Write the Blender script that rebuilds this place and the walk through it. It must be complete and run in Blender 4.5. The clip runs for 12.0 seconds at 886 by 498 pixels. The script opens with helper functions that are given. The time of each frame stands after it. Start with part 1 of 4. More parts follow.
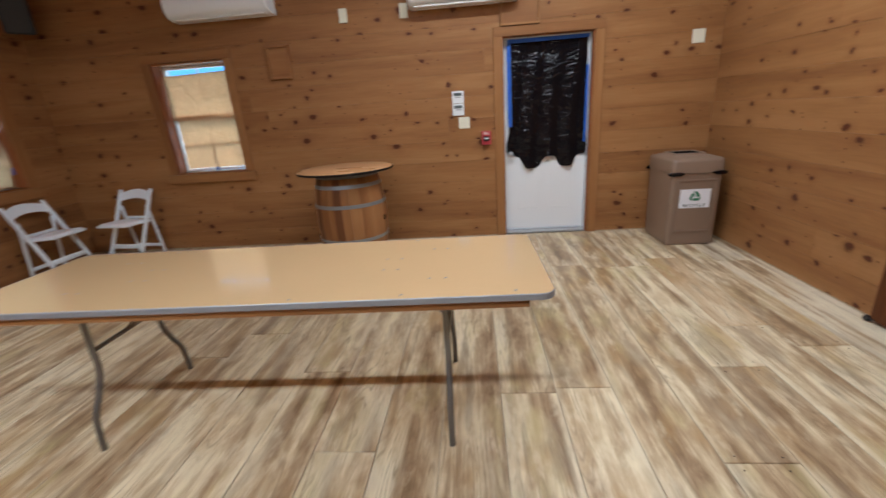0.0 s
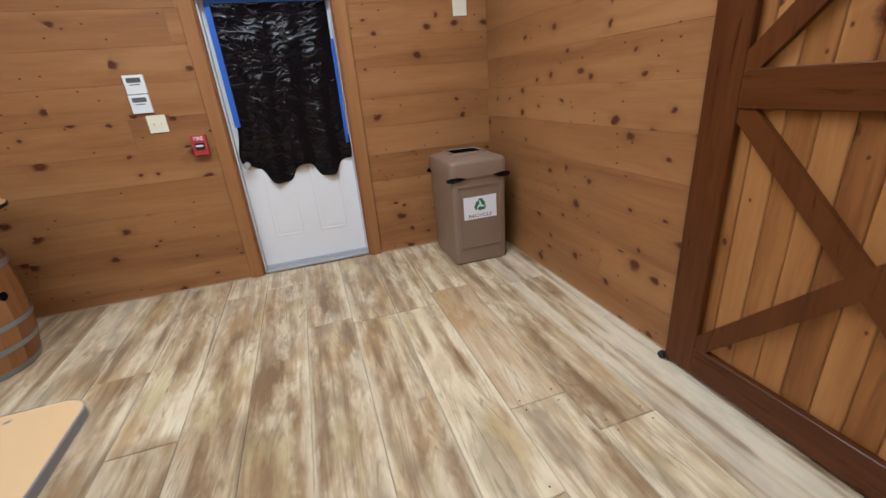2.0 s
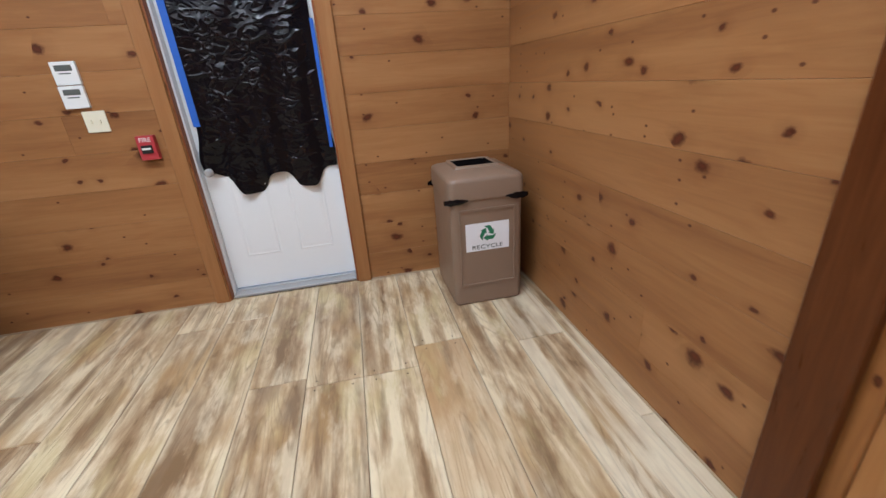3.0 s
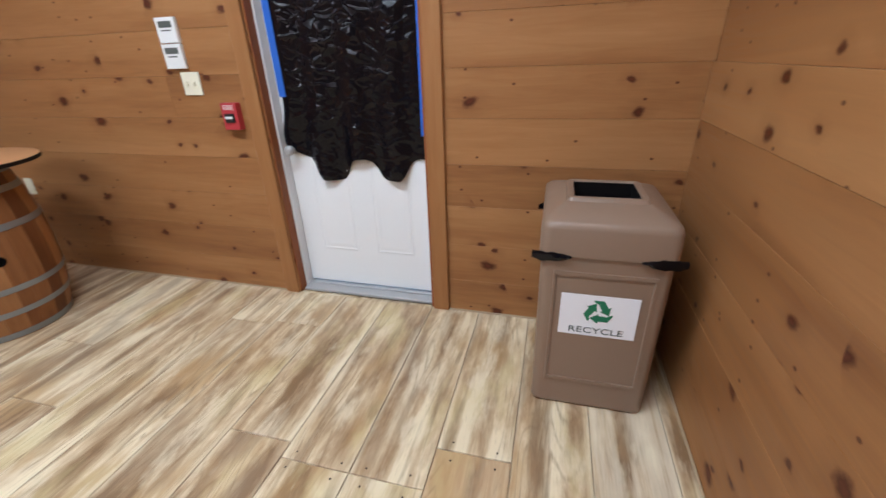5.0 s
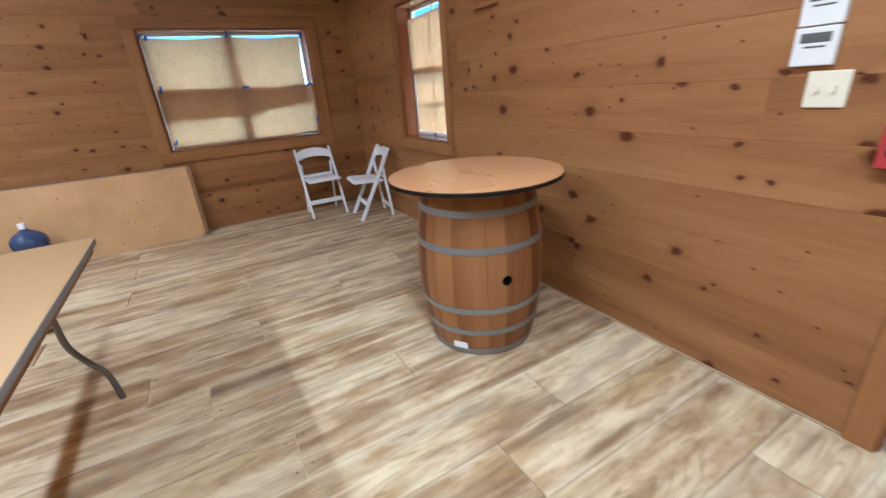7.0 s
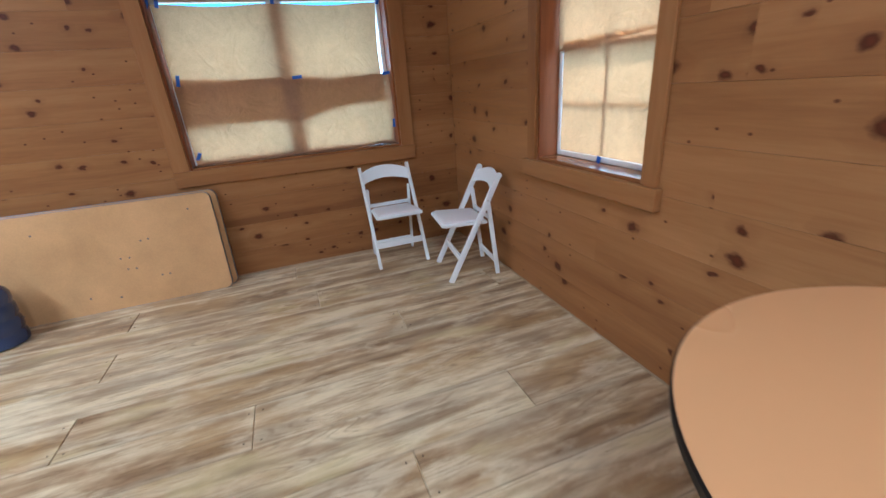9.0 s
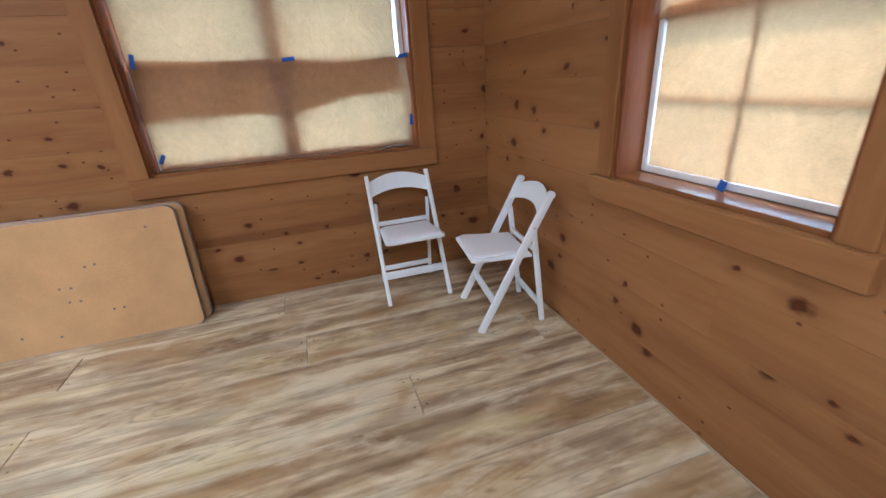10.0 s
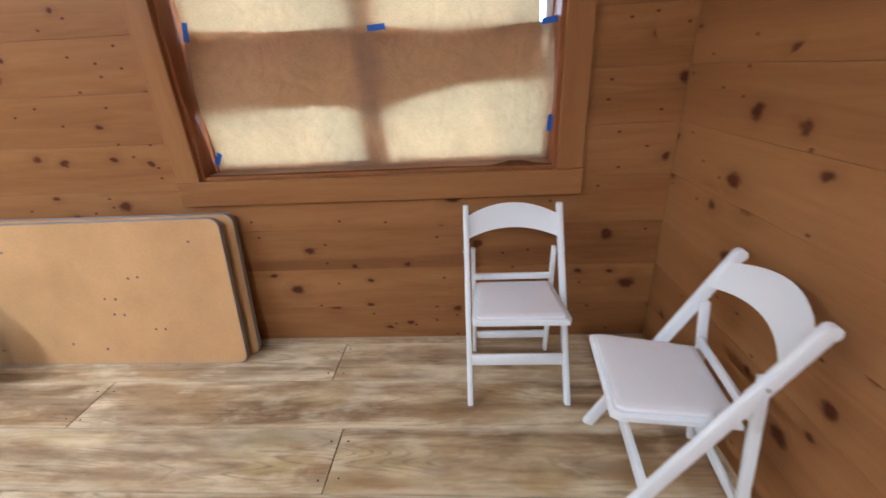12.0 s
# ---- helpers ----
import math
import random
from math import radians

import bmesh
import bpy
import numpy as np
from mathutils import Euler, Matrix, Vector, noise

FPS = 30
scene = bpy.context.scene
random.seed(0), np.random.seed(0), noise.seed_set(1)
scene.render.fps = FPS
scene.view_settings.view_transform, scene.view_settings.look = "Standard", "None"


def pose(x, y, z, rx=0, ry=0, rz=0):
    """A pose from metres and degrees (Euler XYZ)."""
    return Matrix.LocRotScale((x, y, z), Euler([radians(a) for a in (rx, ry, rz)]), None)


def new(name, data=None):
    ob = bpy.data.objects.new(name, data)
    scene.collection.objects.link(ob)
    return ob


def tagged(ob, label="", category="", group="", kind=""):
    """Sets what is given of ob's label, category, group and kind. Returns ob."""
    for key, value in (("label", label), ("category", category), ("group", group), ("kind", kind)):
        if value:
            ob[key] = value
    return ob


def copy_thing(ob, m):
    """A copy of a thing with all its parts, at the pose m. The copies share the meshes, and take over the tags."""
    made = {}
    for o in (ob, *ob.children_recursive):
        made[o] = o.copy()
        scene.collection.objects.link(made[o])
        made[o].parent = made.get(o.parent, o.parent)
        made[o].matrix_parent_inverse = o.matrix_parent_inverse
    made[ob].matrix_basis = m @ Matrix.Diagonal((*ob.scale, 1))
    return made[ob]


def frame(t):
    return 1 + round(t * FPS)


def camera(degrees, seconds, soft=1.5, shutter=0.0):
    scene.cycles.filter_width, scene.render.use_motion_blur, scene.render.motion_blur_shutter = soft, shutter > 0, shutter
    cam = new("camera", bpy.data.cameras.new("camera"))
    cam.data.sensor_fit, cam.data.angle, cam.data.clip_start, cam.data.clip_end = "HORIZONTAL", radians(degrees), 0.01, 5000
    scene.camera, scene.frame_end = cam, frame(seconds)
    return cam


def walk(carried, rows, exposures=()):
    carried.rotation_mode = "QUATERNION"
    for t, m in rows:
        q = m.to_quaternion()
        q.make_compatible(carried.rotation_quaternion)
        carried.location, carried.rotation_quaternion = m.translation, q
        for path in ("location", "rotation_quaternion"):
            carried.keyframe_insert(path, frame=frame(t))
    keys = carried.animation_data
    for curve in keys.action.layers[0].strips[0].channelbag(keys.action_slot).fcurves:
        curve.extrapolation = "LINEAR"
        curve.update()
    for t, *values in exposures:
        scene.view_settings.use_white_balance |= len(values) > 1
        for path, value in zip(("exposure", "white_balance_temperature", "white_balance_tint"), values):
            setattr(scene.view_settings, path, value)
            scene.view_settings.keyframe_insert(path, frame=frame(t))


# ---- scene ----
cam = camera(94.67, 12.0, soft=1.5, shutter=0.3)
# seconds, x, y, z, yaw, pitch, roll
ROWS = [
    (0.0, 0.074, -0.002, 1.398, 3.88, -18.59, 3.80),
    (0.5, 0.219, 0.288, 1.403, -10.61, -19.96, 4.91),
    (1.0, 0.447, 0.553, 1.372, -19.25, -21.35, 5.00),
    (1.5, 0.711, 0.802, 1.390, -19.12, -21.89, 5.16),
    (2.0, 0.942, 1.107, 1.368, -18.59, -21.87, 4.44),
    (2.5, 1.193, 1.407, 1.375, -16.19, -22.13, 3.98),
    (4.5, 1.877, 2.515, 1.362, 5.52, -24.74, 2.45),
    (5.0, 1.926, 2.590, 1.360, 14.60, -25.18, 1.79),
    (5.5, 1.746, 2.598, 1.378, 26.58, -26.24, 2.78),
    (6.0, 1.390, 2.594, 1.408, 38.29, -25.48, 3.34),
    (6.5, 1.025, 2.651, 1.364, 50.10, -23.94, 3.57),
    (7.0, 0.606, 2.702, 1.377, 59.44, -21.90, 4.10),
    (7.5, 0.145, 2.702, 1.359, 63.05, -21.40, 4.20),
    (7.7, -0.013, 2.728, 1.351, 63.70, -21.42, 4.16),
    (9.3, -1.391, 3.228, 1.370, 70.92, -21.78, 4.10),
    (9.5, -1.526, 3.264, 1.357, 71.79, -21.84, 4.01),
    (10.0, -1.915, 3.343, 1.343, 71.79, -22.60, 3.53),
    (10.5, -2.257, 3.482, 1.322, 73.77, -23.44, 4.16),
    (11.0, -2.507, 3.647, 1.354, 79.11, -24.04, 3.88),
    (11.5, -2.674, 3.698, 1.343, 83.67, -24.59, 2.79),
    (12.0, -2.893, 3.671, 1.344, 92.68, -23.90, 2.83),
]
EXPOSURES = [(0.0, -0.15, 6350, 10), (0.5, -0.08, 6200, 10), (2.0, 0.02, 6200, 10), (2.5, 0.07, 6170, 10), (5.0, 0.27, 6050, 9), (6.5, 0.46, 5930, 9), (7.5, 0.40, 5750, 7), (9.5, 0.50, 5660, 7), (12.0, 0.80, 6000, 9)]
walk(cam, [(t, pose(x, y, z, 90 + pitch, roll, yaw)) for t, x, y, z, yaw, pitch, roll in ROWS], EXPOSURES)

# ---- world and light ----
world = bpy.data.worlds.new("world")
scene.world = world
world.use_nodes = True
sky = world.node_tree.nodes.new("ShaderNodeTexSky")
sky.sky_type, sky.sun_disc = "NISHITA", False
sky.sun_elevation, sky.sun_rotation = radians(48), radians(200)
world.node_tree.links.new(sky.outputs[0], world.node_tree.nodes["Background"].inputs[0])
world.node_tree.nodes["Background"].inputs[1].default_value = 0.15
sun_data = bpy.data.lights.new("sun", "SUN")
sun_data.energy, sun_data.angle, sun_data.color = 2.5, radians(0.5), (1.0, 0.95, 0.87)
sun = new("sun", sun_data)
sun.matrix_world = pose(0, 0, 8, 42, 0, 200)

# room: walls along x and y, metres
EAST, WEST, NORTH, SOUTH, CEIL = 2.521, -4.734, 4.578, -3.0, 3.45
for lamp_x, lamp_y, run, watts in ((0.70, 2.83, 2.4, 92.0), (-1.65, -0.52, 5.4, 178.0)):
    lamp_data = bpy.data.lights.new("ceiling_lamp", "AREA")
    lamp_data.shape, lamp_data.size, lamp_data.size_y = "RECTANGLE", run, 0.14
    lamp_data.energy, lamp_data.color, lamp_data.spread = watts, (0.91, 1.0, 1.09), radians(176)
    new("ceiling_lamp", lamp_data).matrix_world = pose(lamp_x, lamp_y, CEIL - 0.05)
# daylight in the two window openings
for window_pose, width, height, watts in ((pose(WEST - 0.45, 3.245, 1.38, 90, 0, -90), 1.75, 1.20, 33.0), (pose(-2.95, NORTH + 0.45, 1.36, 90, 0, 180), 0.95, 1.20, 19.0)):
    sky_data = bpy.data.lights.new("window_daylight", "AREA")
    sky_data.shape, sky_data.size, sky_data.size_y = "RECTANGLE", width, height
    sky_data.energy, sky_data.color = watts, (0.54, 0.77, 0.95)
    new("window_daylight", sky_data).matrix_world = window_pose


# ---- materials ----
def material(name):
    m = bpy.data.materials.new(name)
    m.use_nodes = True
    return m, m.node_tree, m.node_tree.nodes["Principled BSDF"]


def node(tree, kind, **sets):
    n = tree.nodes.new("ShaderNode" + kind)
    for key, value in sets.items():
        if key == "ins":
            for k, v in value.items():
                if isinstance(v, bpy.types.NodeSocket):
                    tree.links.new(v, n.inputs[k])
                else:
                    n.inputs[k].default_value = v
        elif key == "op":
            n.operation = value
        elif key == "blend":
            n.blend_type = value
        elif key == "feature":
            n.feature = value
            n.voronoi_dimensions = "2D"
    return n


def math_node(tree, op, a, b=0.0, c=0.0):
    return node(tree, "Math", op=op, ins={0: a, 1: b, 2: c}).outputs[0]


def mix(tree, fac, a, b, blend="MIX"):
    n = tree.nodes.new("ShaderNodeMix")
    n.data_type, n.blend_type = "RGBA", blend
    for k, v in ((0, fac), (6, a), (7, b)):
        if isinstance(v, bpy.types.NodeSocket):
            tree.links.new(v, n.inputs[k])
        else:
            n.inputs[k].default_value = v if k == 0 else (*v, 1.0)
    return n.outputs[2]


def ramp(tree, fac, stops):
    n = tree.nodes.new("ShaderNodeValToRGB")
    e = n.color_ramp.elements
    while len(e) < len(stops):
        e.new(0.5)
    for el, (p, c) in zip(e, stops):
        el.position = p
        el.color = (*c, 1.0) if len(c) == 3 else c
    tree.links.new(fac, n.inputs[0])
    return n.outputs[0]


def level(tree, fac, lo, hi, a=0.0, b=1.0):
    n = node(tree, "MapRange", ins={0: fac, 1: lo, 2: hi, 3: a, 4: b})
    n.clamp = True
    return n.outputs[0]


def coords(tree, scale, jump=None):
    """World position, scaled axis by axis, shifted piece by piece."""
    pos = node(tree, "NewGeometry").outputs["Position"]
    v = node(tree, "VectorMath", op="MULTIPLY", ins={0: pos, 1: scale}).outputs[0]
    if jump:
        rnd = node(tree, "ObjectInfo").outputs["Random"]
        off = node(tree, "CombineXYZ", ins={0: math_node(tree, "MULTIPLY", rnd, jump[0]), 1: math_node(tree, "MULTIPLY", rnd, jump[1]),
                                            2: math_node(tree, "MULTIPLY", rnd, jump[2])}).outputs[0]
        v = node(tree, "VectorMath", op="ADD", ins={0: v, 1: off}).outputs[0]
    return v


def noise_at(tree, vec, scale, detail=4.0, rough=0.55, distort=0.0):
    return node(tree, "TexNoise", ins={"Vector": vec, "Scale": scale, "Detail": detail, "Roughness": rough, "Distortion": distort}).outputs[0]


def bump(tree, bsdf, height, strength, distance=0.002):
    n = node(tree, "Bump", ins={"Height": height, "Strength": strength, "Distance": distance})
    tree.links.new(n.outputs[0], bsdf.inputs["Normal"])


def put(tree, bsdf, **ins):
    for k, v in ins.items():
        key = {"color": "Base Color", "rough": "Roughness", "metal": "Metallic", "spec": "Specular IOR Level", "coat": "Coat Weight",
               "coat_rough": "Coat Roughness"}[k]
        if isinstance(v, bpy.types.NodeSocket):
            tree.links.new(v, bsdf.inputs[key])
        else:
            bsdf.inputs[key].default_value = (*v, 1.0) if isinstance(v, tuple) else v


def wood(name, along, pale, mid, dark, knot=(0.054, 0.010, 0.004), knots=0.0, gloss=0.42, grain=1.0, vary=0.5):
    """Sawn wood with its grain along axis 0, 1 or 2, and knots."""
    m, tree, bsdf = material(name)
    stretch = [9.0, 9.0, 9.0]
    stretch[along] = 0.7
    v = coords(tree, stretch, (31.0, 47.0, 23.0))
    broad = noise_at(tree, v, 0.55, 3.0, 0.5, 0.6)
    lines = noise_at(tree, v, 4.2, 4.0, 0.62, 0.9)
    rnd = node(tree, "ObjectInfo").outputs["Random"]
    tone = math_node(tree, "ADD", math_node(tree, "MULTIPLY", broad, 0.62), math_node(tree, "MULTIPLY", lines, 0.30 * grain))
    tone = math_node(tree, "ADD", tone, math_node(tree, "MULTIPLY", math_node(tree, "SUBTRACT", rnd, 0.5), 0.28 * vary))
    color = ramp(tree, tone, [(0.26, dark), (0.46, mid), (0.68, pale)])
    if knots:
        across = 2 if along < 2 else 1
        raw = node(tree, "SeparateXYZ", ins={0: coords(tree, (1.0, 1.0, 1.0), (17.0, 29.0, 41.0))}).outputs
        flat = node(tree, "CombineXYZ", ins={0: raw[along], 1: raw[across], 2: 0.0}).outputs[0]
        kv = node(tree, "VectorMath", op="MULTIPLY", ins={0: flat, 1: (4.1, 5.6, 0.0)}).outputs[0]
        wob = node(tree, "TexNoise", ins={"Vector": kv, "Scale": 2.4, "Detail": 4.0}).outputs[1]
        kv = node(tree, "VectorMath", op="ADD", ins={0: kv, 1: node(tree, "VectorMath", op="SCALE", ins={0: wob, 3: 0.30}).outputs[0]}).outputs[0]
        cell = node(tree, "TexVoronoi", feature="F1", ins={"Vector": kv, "Scale": 1.0})
        parts_rgb = node(tree, "SeparateColor", ins={0: cell.outputs["Color"]})
        crowd = level(tree, noise_at(tree, flat, 0.9, 2.0, 0.5), 0.36, 0.64, 0.25 * knots, 1.35 * knots)
        alive = math_node(tree, "LESS_THAN", parts_rgb.outputs[0], crowd)
        radius = level(tree, math_node(tree, "POWER", parts_rgb.outputs[1], 2.0), 0.0, 1.0, 0.060, 0.165)
        dist = math_node(tree, "DIVIDE", cell.outputs["Distance"], radius)
        ragged = noise_at(tree, flat, 60.0, 4.0, 0.7)
        dist = math_node(tree, "ADD", dist, math_node(tree, "MULTIPLY", math_node(tree, "SUBTRACT", ragged, 0.5), 0.75))
        core = math_node(tree, "MULTIPLY", level(tree, dist, 1.25, 0.55), alive)
        halo = math_node(tree, "MULTIPLY", level(tree, dist, 3.4, 0.9), alive)
        eye = math_node(tree, "MULTIPLY", level(tree, dist, 0.55, 0.2), alive)
        color = mix(tree, math_node(tree, "MULTIPLY", halo, 0.24), color, tuple(0.5 * a + 0.5 * b for a, b in zip(dark, knot)))
        color = mix(tree, math_node(tree, "MULTIPLY", core, 0.92), color, knot)
        color = mix(tree, math_node(tree, "MULTIPLY", eye, 0.45), color, (0.135, 0.030, 0.013))
        pores = node(tree, "TexVoronoi", feature="F1", ins={"Vector": node(tree, "VectorMath", op="MULTIPLY", ins={0: flat, 1: (9.0, 13.0, 0.0)}).outputs[0], "Scale": 1.0})
        prgb = node(tree, "SeparateColor", ins={0: pores.outputs["Color"]})
        pin = math_node(tree, "MULTIPLY", level(tree, pores.outputs["Distance"], 0.09, 0.05), math_node(tree, "LESS_THAN", prgb.outputs[0], knots * 0.22))
        color = mix(tree, math_node(tree, "MULTIPLY", pin, 0.8), color, knot)
    put(tree, bsdf, color=color, rough=level(tree, lines, 0.3, 0.7, gloss - 0.07, gloss + 0.12), spec=0.22)
    bump(tree, bsdf, lines, 0.25, 0.001)
    return m


def plain(name, color, rough=0.5, metal=0.0, speck=0.06, scale=18.0, relief=0.0, spec=0.5, coat=0.0):
    """Paint, plastic or metal with faint blotches and scuffs."""
    m, tree, bsdf = material(name)
    v = coords(tree, (1.0, 1.0, 1.0), (3.0, 5.0, 7.0))
    broad = noise_at(tree, v, scale * 0.25, 3.0)
    fine = noise_at(tree, v, scale * 5, 3.0)
    f = math_node(tree, "ADD", math_node(tree, "MULTIPLY", broad, 0.7), math_node(tree, "MULTIPLY", fine, 0.3))
    put(tree, bsdf, color=mix(tree, f, tuple(c * (1 - speck * 2) for c in color), tuple(min(1.0, c * (1 + speck)) for c in color)),
        rough=level(tree, broad, 0.3, 0.7, max(0.03, rough - 0.06), min(1.0, rough + 0.08)), metal=metal, spec=spec, coat=coat)
    if relief:
        bump(tree, bsdf, fine, relief, 0.001)
    return m


def floor_material(name, whiter=0.0, browner=0.0):
    """Whitewashed boards: cream with soft brown and grey stains along y, ring grain, pale edges and brown seams."""
    m, tree, bsdf = material(name)
    v = coords(tree, (1.0, 1.0, 1.0), (13.0, 29.0, 0.0))

    def field(k, seed, detail=4.0, rough=0.52, distort=0.15):
        at = node(tree, "VectorMath", op="MULTIPLY", ins={0: v, 1: k}).outputs[0]
        at = node(tree, "VectorMath", op="ADD", ins={0: at, 1: (seed, 2.3 * seed, 0.7 * seed)}).outputs[0]
        return noise_at(tree, at, 1.0, detail, rough, distort)

    def stain(base, color, f, lo, hi, amount):
        return mix(tree, math_node(tree, "MULTIPLY", level(tree, f, lo, hi), amount), base, color)
    streak = field((9.5, 0.55, 1.0), 0.0, 5.0, 0.56)
    mottle = field((12.0, 3.6, 1.0), 4.1, 6.0, 0.60, 0.3)
    fine = field((75.0, 9.0, 1.0), 8.3, 4.0, 0.65, 0.6)
    rnd = node(tree, "ObjectInfo").outputs["Random"]
    t = math_node(tree, "ADD", math_node(tree, "MULTIPLY", streak, 0.56), math_node(tree, "MULTIPLY", mottle, 0.36))
    t = math_node(tree, "ADD", t, math_node(tree, "MULTIPLY", fine, 0.08))
    t = math_node(tree, "ADD", t, math_node(tree, "MULTIPLY", math_node(tree, "SUBTRACT", rnd, 0.5), 0.075))
    base = ramp(tree, t, [(0.375, (0.215, 0.130, 0.066)), (0.435, (0.375, 0.250, 0.142)), (0.495, (0.55, 0.415, 0.258)), (0.56, (0.75, 0.63, 0.43))])
    base = stain(base, (0.44, 0.275, 0.125), field((5.0, 2.2, 1.0), 3.1), 0.51, 0.64, 0.62)
    base = stain(base, (0.60, 0.50, 0.25), field((6.0, 2.0, 1.0), 7.7), 0.55, 0.68, 0.45)
    base = stain(base, (0.285, 0.208, 0.140), field((6.5, 1.6, 1.0), 11.9), 0.53, 0.66, 0.55)
    base = stain(base, (0.74, 0.63, 0.45), field((7.0, 2.4, 1.0), 17.3, 5.0, 0.6), 0.55, 0.65, 0.62)
    # ring grain, clear in some stretches and covered in others
    swirl = field((5.5, 0.55, 1.0), 31.0, 2.0, 0.45, 0.2)
    rings = math_node(tree, "ABSOLUTE", math_node(tree, "SUBTRACT", math_node(tree, "FRACT", math_node(tree, "MULTIPLY", swirl, 26.0)), 0.5))
    bare = math_node(tree, "MULTIPLY", level(tree, field((4.0, 1.3, 1.0), 37.0), 0.41, 0.56), level(tree, fine, 0.34, 0.60))
    line = math_node(tree, "MULTIPLY", level(tree, rings, 0.20, 0.03), bare)
    base = mix(tree, math_node(tree, "MULTIPLY", line, 0.66), base, (0.24, 0.15, 0.08))
    # pale paint kept along the plank edges, with a broken brown line at the seam itself
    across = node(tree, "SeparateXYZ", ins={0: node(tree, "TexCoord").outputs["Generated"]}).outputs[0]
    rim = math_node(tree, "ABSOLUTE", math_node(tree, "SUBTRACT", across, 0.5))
    wander = math_node(tree, "SUBTRACT", field((6.0, 1.3, 1.0), 41.0, 5.0, 0.6), 0.5)
    wash = math_node(tree, "ADD", rim, math_node(tree, "MULTIPLY", wander, 0.62))
    base = mix(tree, math_node(tree, "MULTIPLY", level(tree, wash, 0.42, 0.54), 0.60), base, (0.77, 0.665, 0.475))
    seam_line = math_node(tree, "ADD", rim, math_node(tree, "MULTIPLY", math_node(tree, "SUBTRACT", field((9.0, 3.0, 1.0), 47.0, 5.0, 0.65), 0.5), 0.10))
    base = mix(tree, math_node(tree, "MULTIPLY", level(tree, seam_line, 0.482, 0.502), 0.34), base, (0.21, 0.135, 0.075))
    # long brown shadows of stain and thin dark pores
    base = stain(base, (0.175, 0.105, 0.055), field((11.0, 0.9, 1.0), 23.0, 5.0, 0.6), 0.57, 0.68, 0.62)
    base = mix(tree, math_node(tree, "MULTIPLY", level(tree, fine, 0.58, 0.72), 0.22), base, (0.22, 0.145, 0.085))
    if whiter:
        base = mix(tree, math_node(tree, "MULTIPLY", level(tree, streak, 0.40, 0.50), whiter), base, (0.74, 0.655, 0.50))
    if browner:
        base = mix(tree, math_node(tree, "MULTIPLY", level(tree, mottle, 0.36, 0.56), browner), base, (0.42, 0.225, 0.09))
    put(tree, bsdf, color=base, rough=level(tree, mottle, 0.3, 0.7, 0.30, 0.46), spec=0.4)
    relief = math_node(tree, "SUBTRACT", math_node(tree, "ADD", fine, math_node(tree, "MULTIPLY", mottle, 0.6)), math_node(tree, "MULTIPLY", line, 0.5))
    bump(tree, bsdf, relief, 0.32, 0.0025)
    return m


PINE_X = wood("pine_boards_x", 0, (0.402, 0.200, 0.080), (0.310, 0.141, 0.052), (0.210, 0.088, 0.032), knots=0.58, vary=0.45)
PINE_Y = wood("pine_boards_y", 1, (0.402, 0.200, 0.080), (0.310, 0.141, 0.052), (0.210, 0.088, 0.032), knots=0.72, vary=0.35)
PINE_X_PLAIN = wood("pine_trim_x", 0, (0.385, 0.189, 0.075), (0.312, 0.140, 0.051), (0.225, 0.093, 0.033))
PINE_Y_PLAIN = wood("pine_trim_y", 1, (0.385, 0.189, 0.075), (0.312, 0.140, 0.051), (0.225, 0.093, 0.033))
PINE_Z_PLAIN = wood("pine_trim_z", 2, (0.385, 0.189, 0.075), (0.312, 0.140, 0.051), (0.225, 0.093, 0.033))
JAMB = wood("stained_jamb", 2, (0.34, 0.12, 0.045), (0.26, 0.085, 0.030), (0.18, 0.055, 0.02))
SILL = wood("varnished_sill", 0, (0.33, 0.145, 0.06), (0.27, 0.11, 0.044), (0.19, 0.075, 0.03), gloss=0.16)
BARN_FRAME = wood("dark_stained_frame", 2, (0.112, 0.034, 0.009), (0.068, 0.018, 0.005), (0.030, 0.008, 0.0025), gloss=0.32, grain=1.6)
BARN_FRAME_Y = wood("dark_stained_rail", 1, (0.112, 0.034, 0.009), (0.068, 0.018, 0.005), (0.030, 0.008, 0.0025), gloss=0.32, grain=1.6)
BARN_BOARD = wood("barn_door_boards", 2, (0.42, 0.195, 0.066), (0.30, 0.122, 0.036), (0.16, 0.056, 0.017), knots=0.34, vary=0.9, grain=1.3)
STAVE = wood("oak_staves", 2, (0.34, 0.158, 0.062), (0.245, 0.102, 0.037), (0.14, 0.052, 0.020), gloss=0.38, vary=1.7)
LAMINATE = plain("tan_laminate", (0.63, 0.415, 0.22), 0.09, 0.0, 0.03, 6.0, spec=0.8, coat=0.7)
DISC = plain("round_top_laminate", (0.61, 0.315, 0.145), 0.30, 0.0, 0.03, 6.0, spec=0.5)
LEAN = plain("worn_tan_board", (0.68, 0.405, 0.19), 0.36, 0.0, 0.20, 16.0)
ALU = plain("aluminium_edge", (0.62, 0.62, 0.64), 0.35, 0.85, 0.08, 20.0)
EDGE = plain("grey_edge_band", (0.27, 0.28, 0.31), 0.4, 0.3, 0.08, 20.0)
STEEL = plain("grey_steel_tube", (0.20, 0.19, 0.18), 0.38, 0.7, 0.1, 20.0)
HOOP = plain("galvanized_hoop", (0.30, 0.325, 0.34), 0.40, 0.6, 0.16, 14.0)
WHITE = plain("white_resin", (0.86, 0.91, 0.95), 0.38, 0.0, 0.02, 8.0)
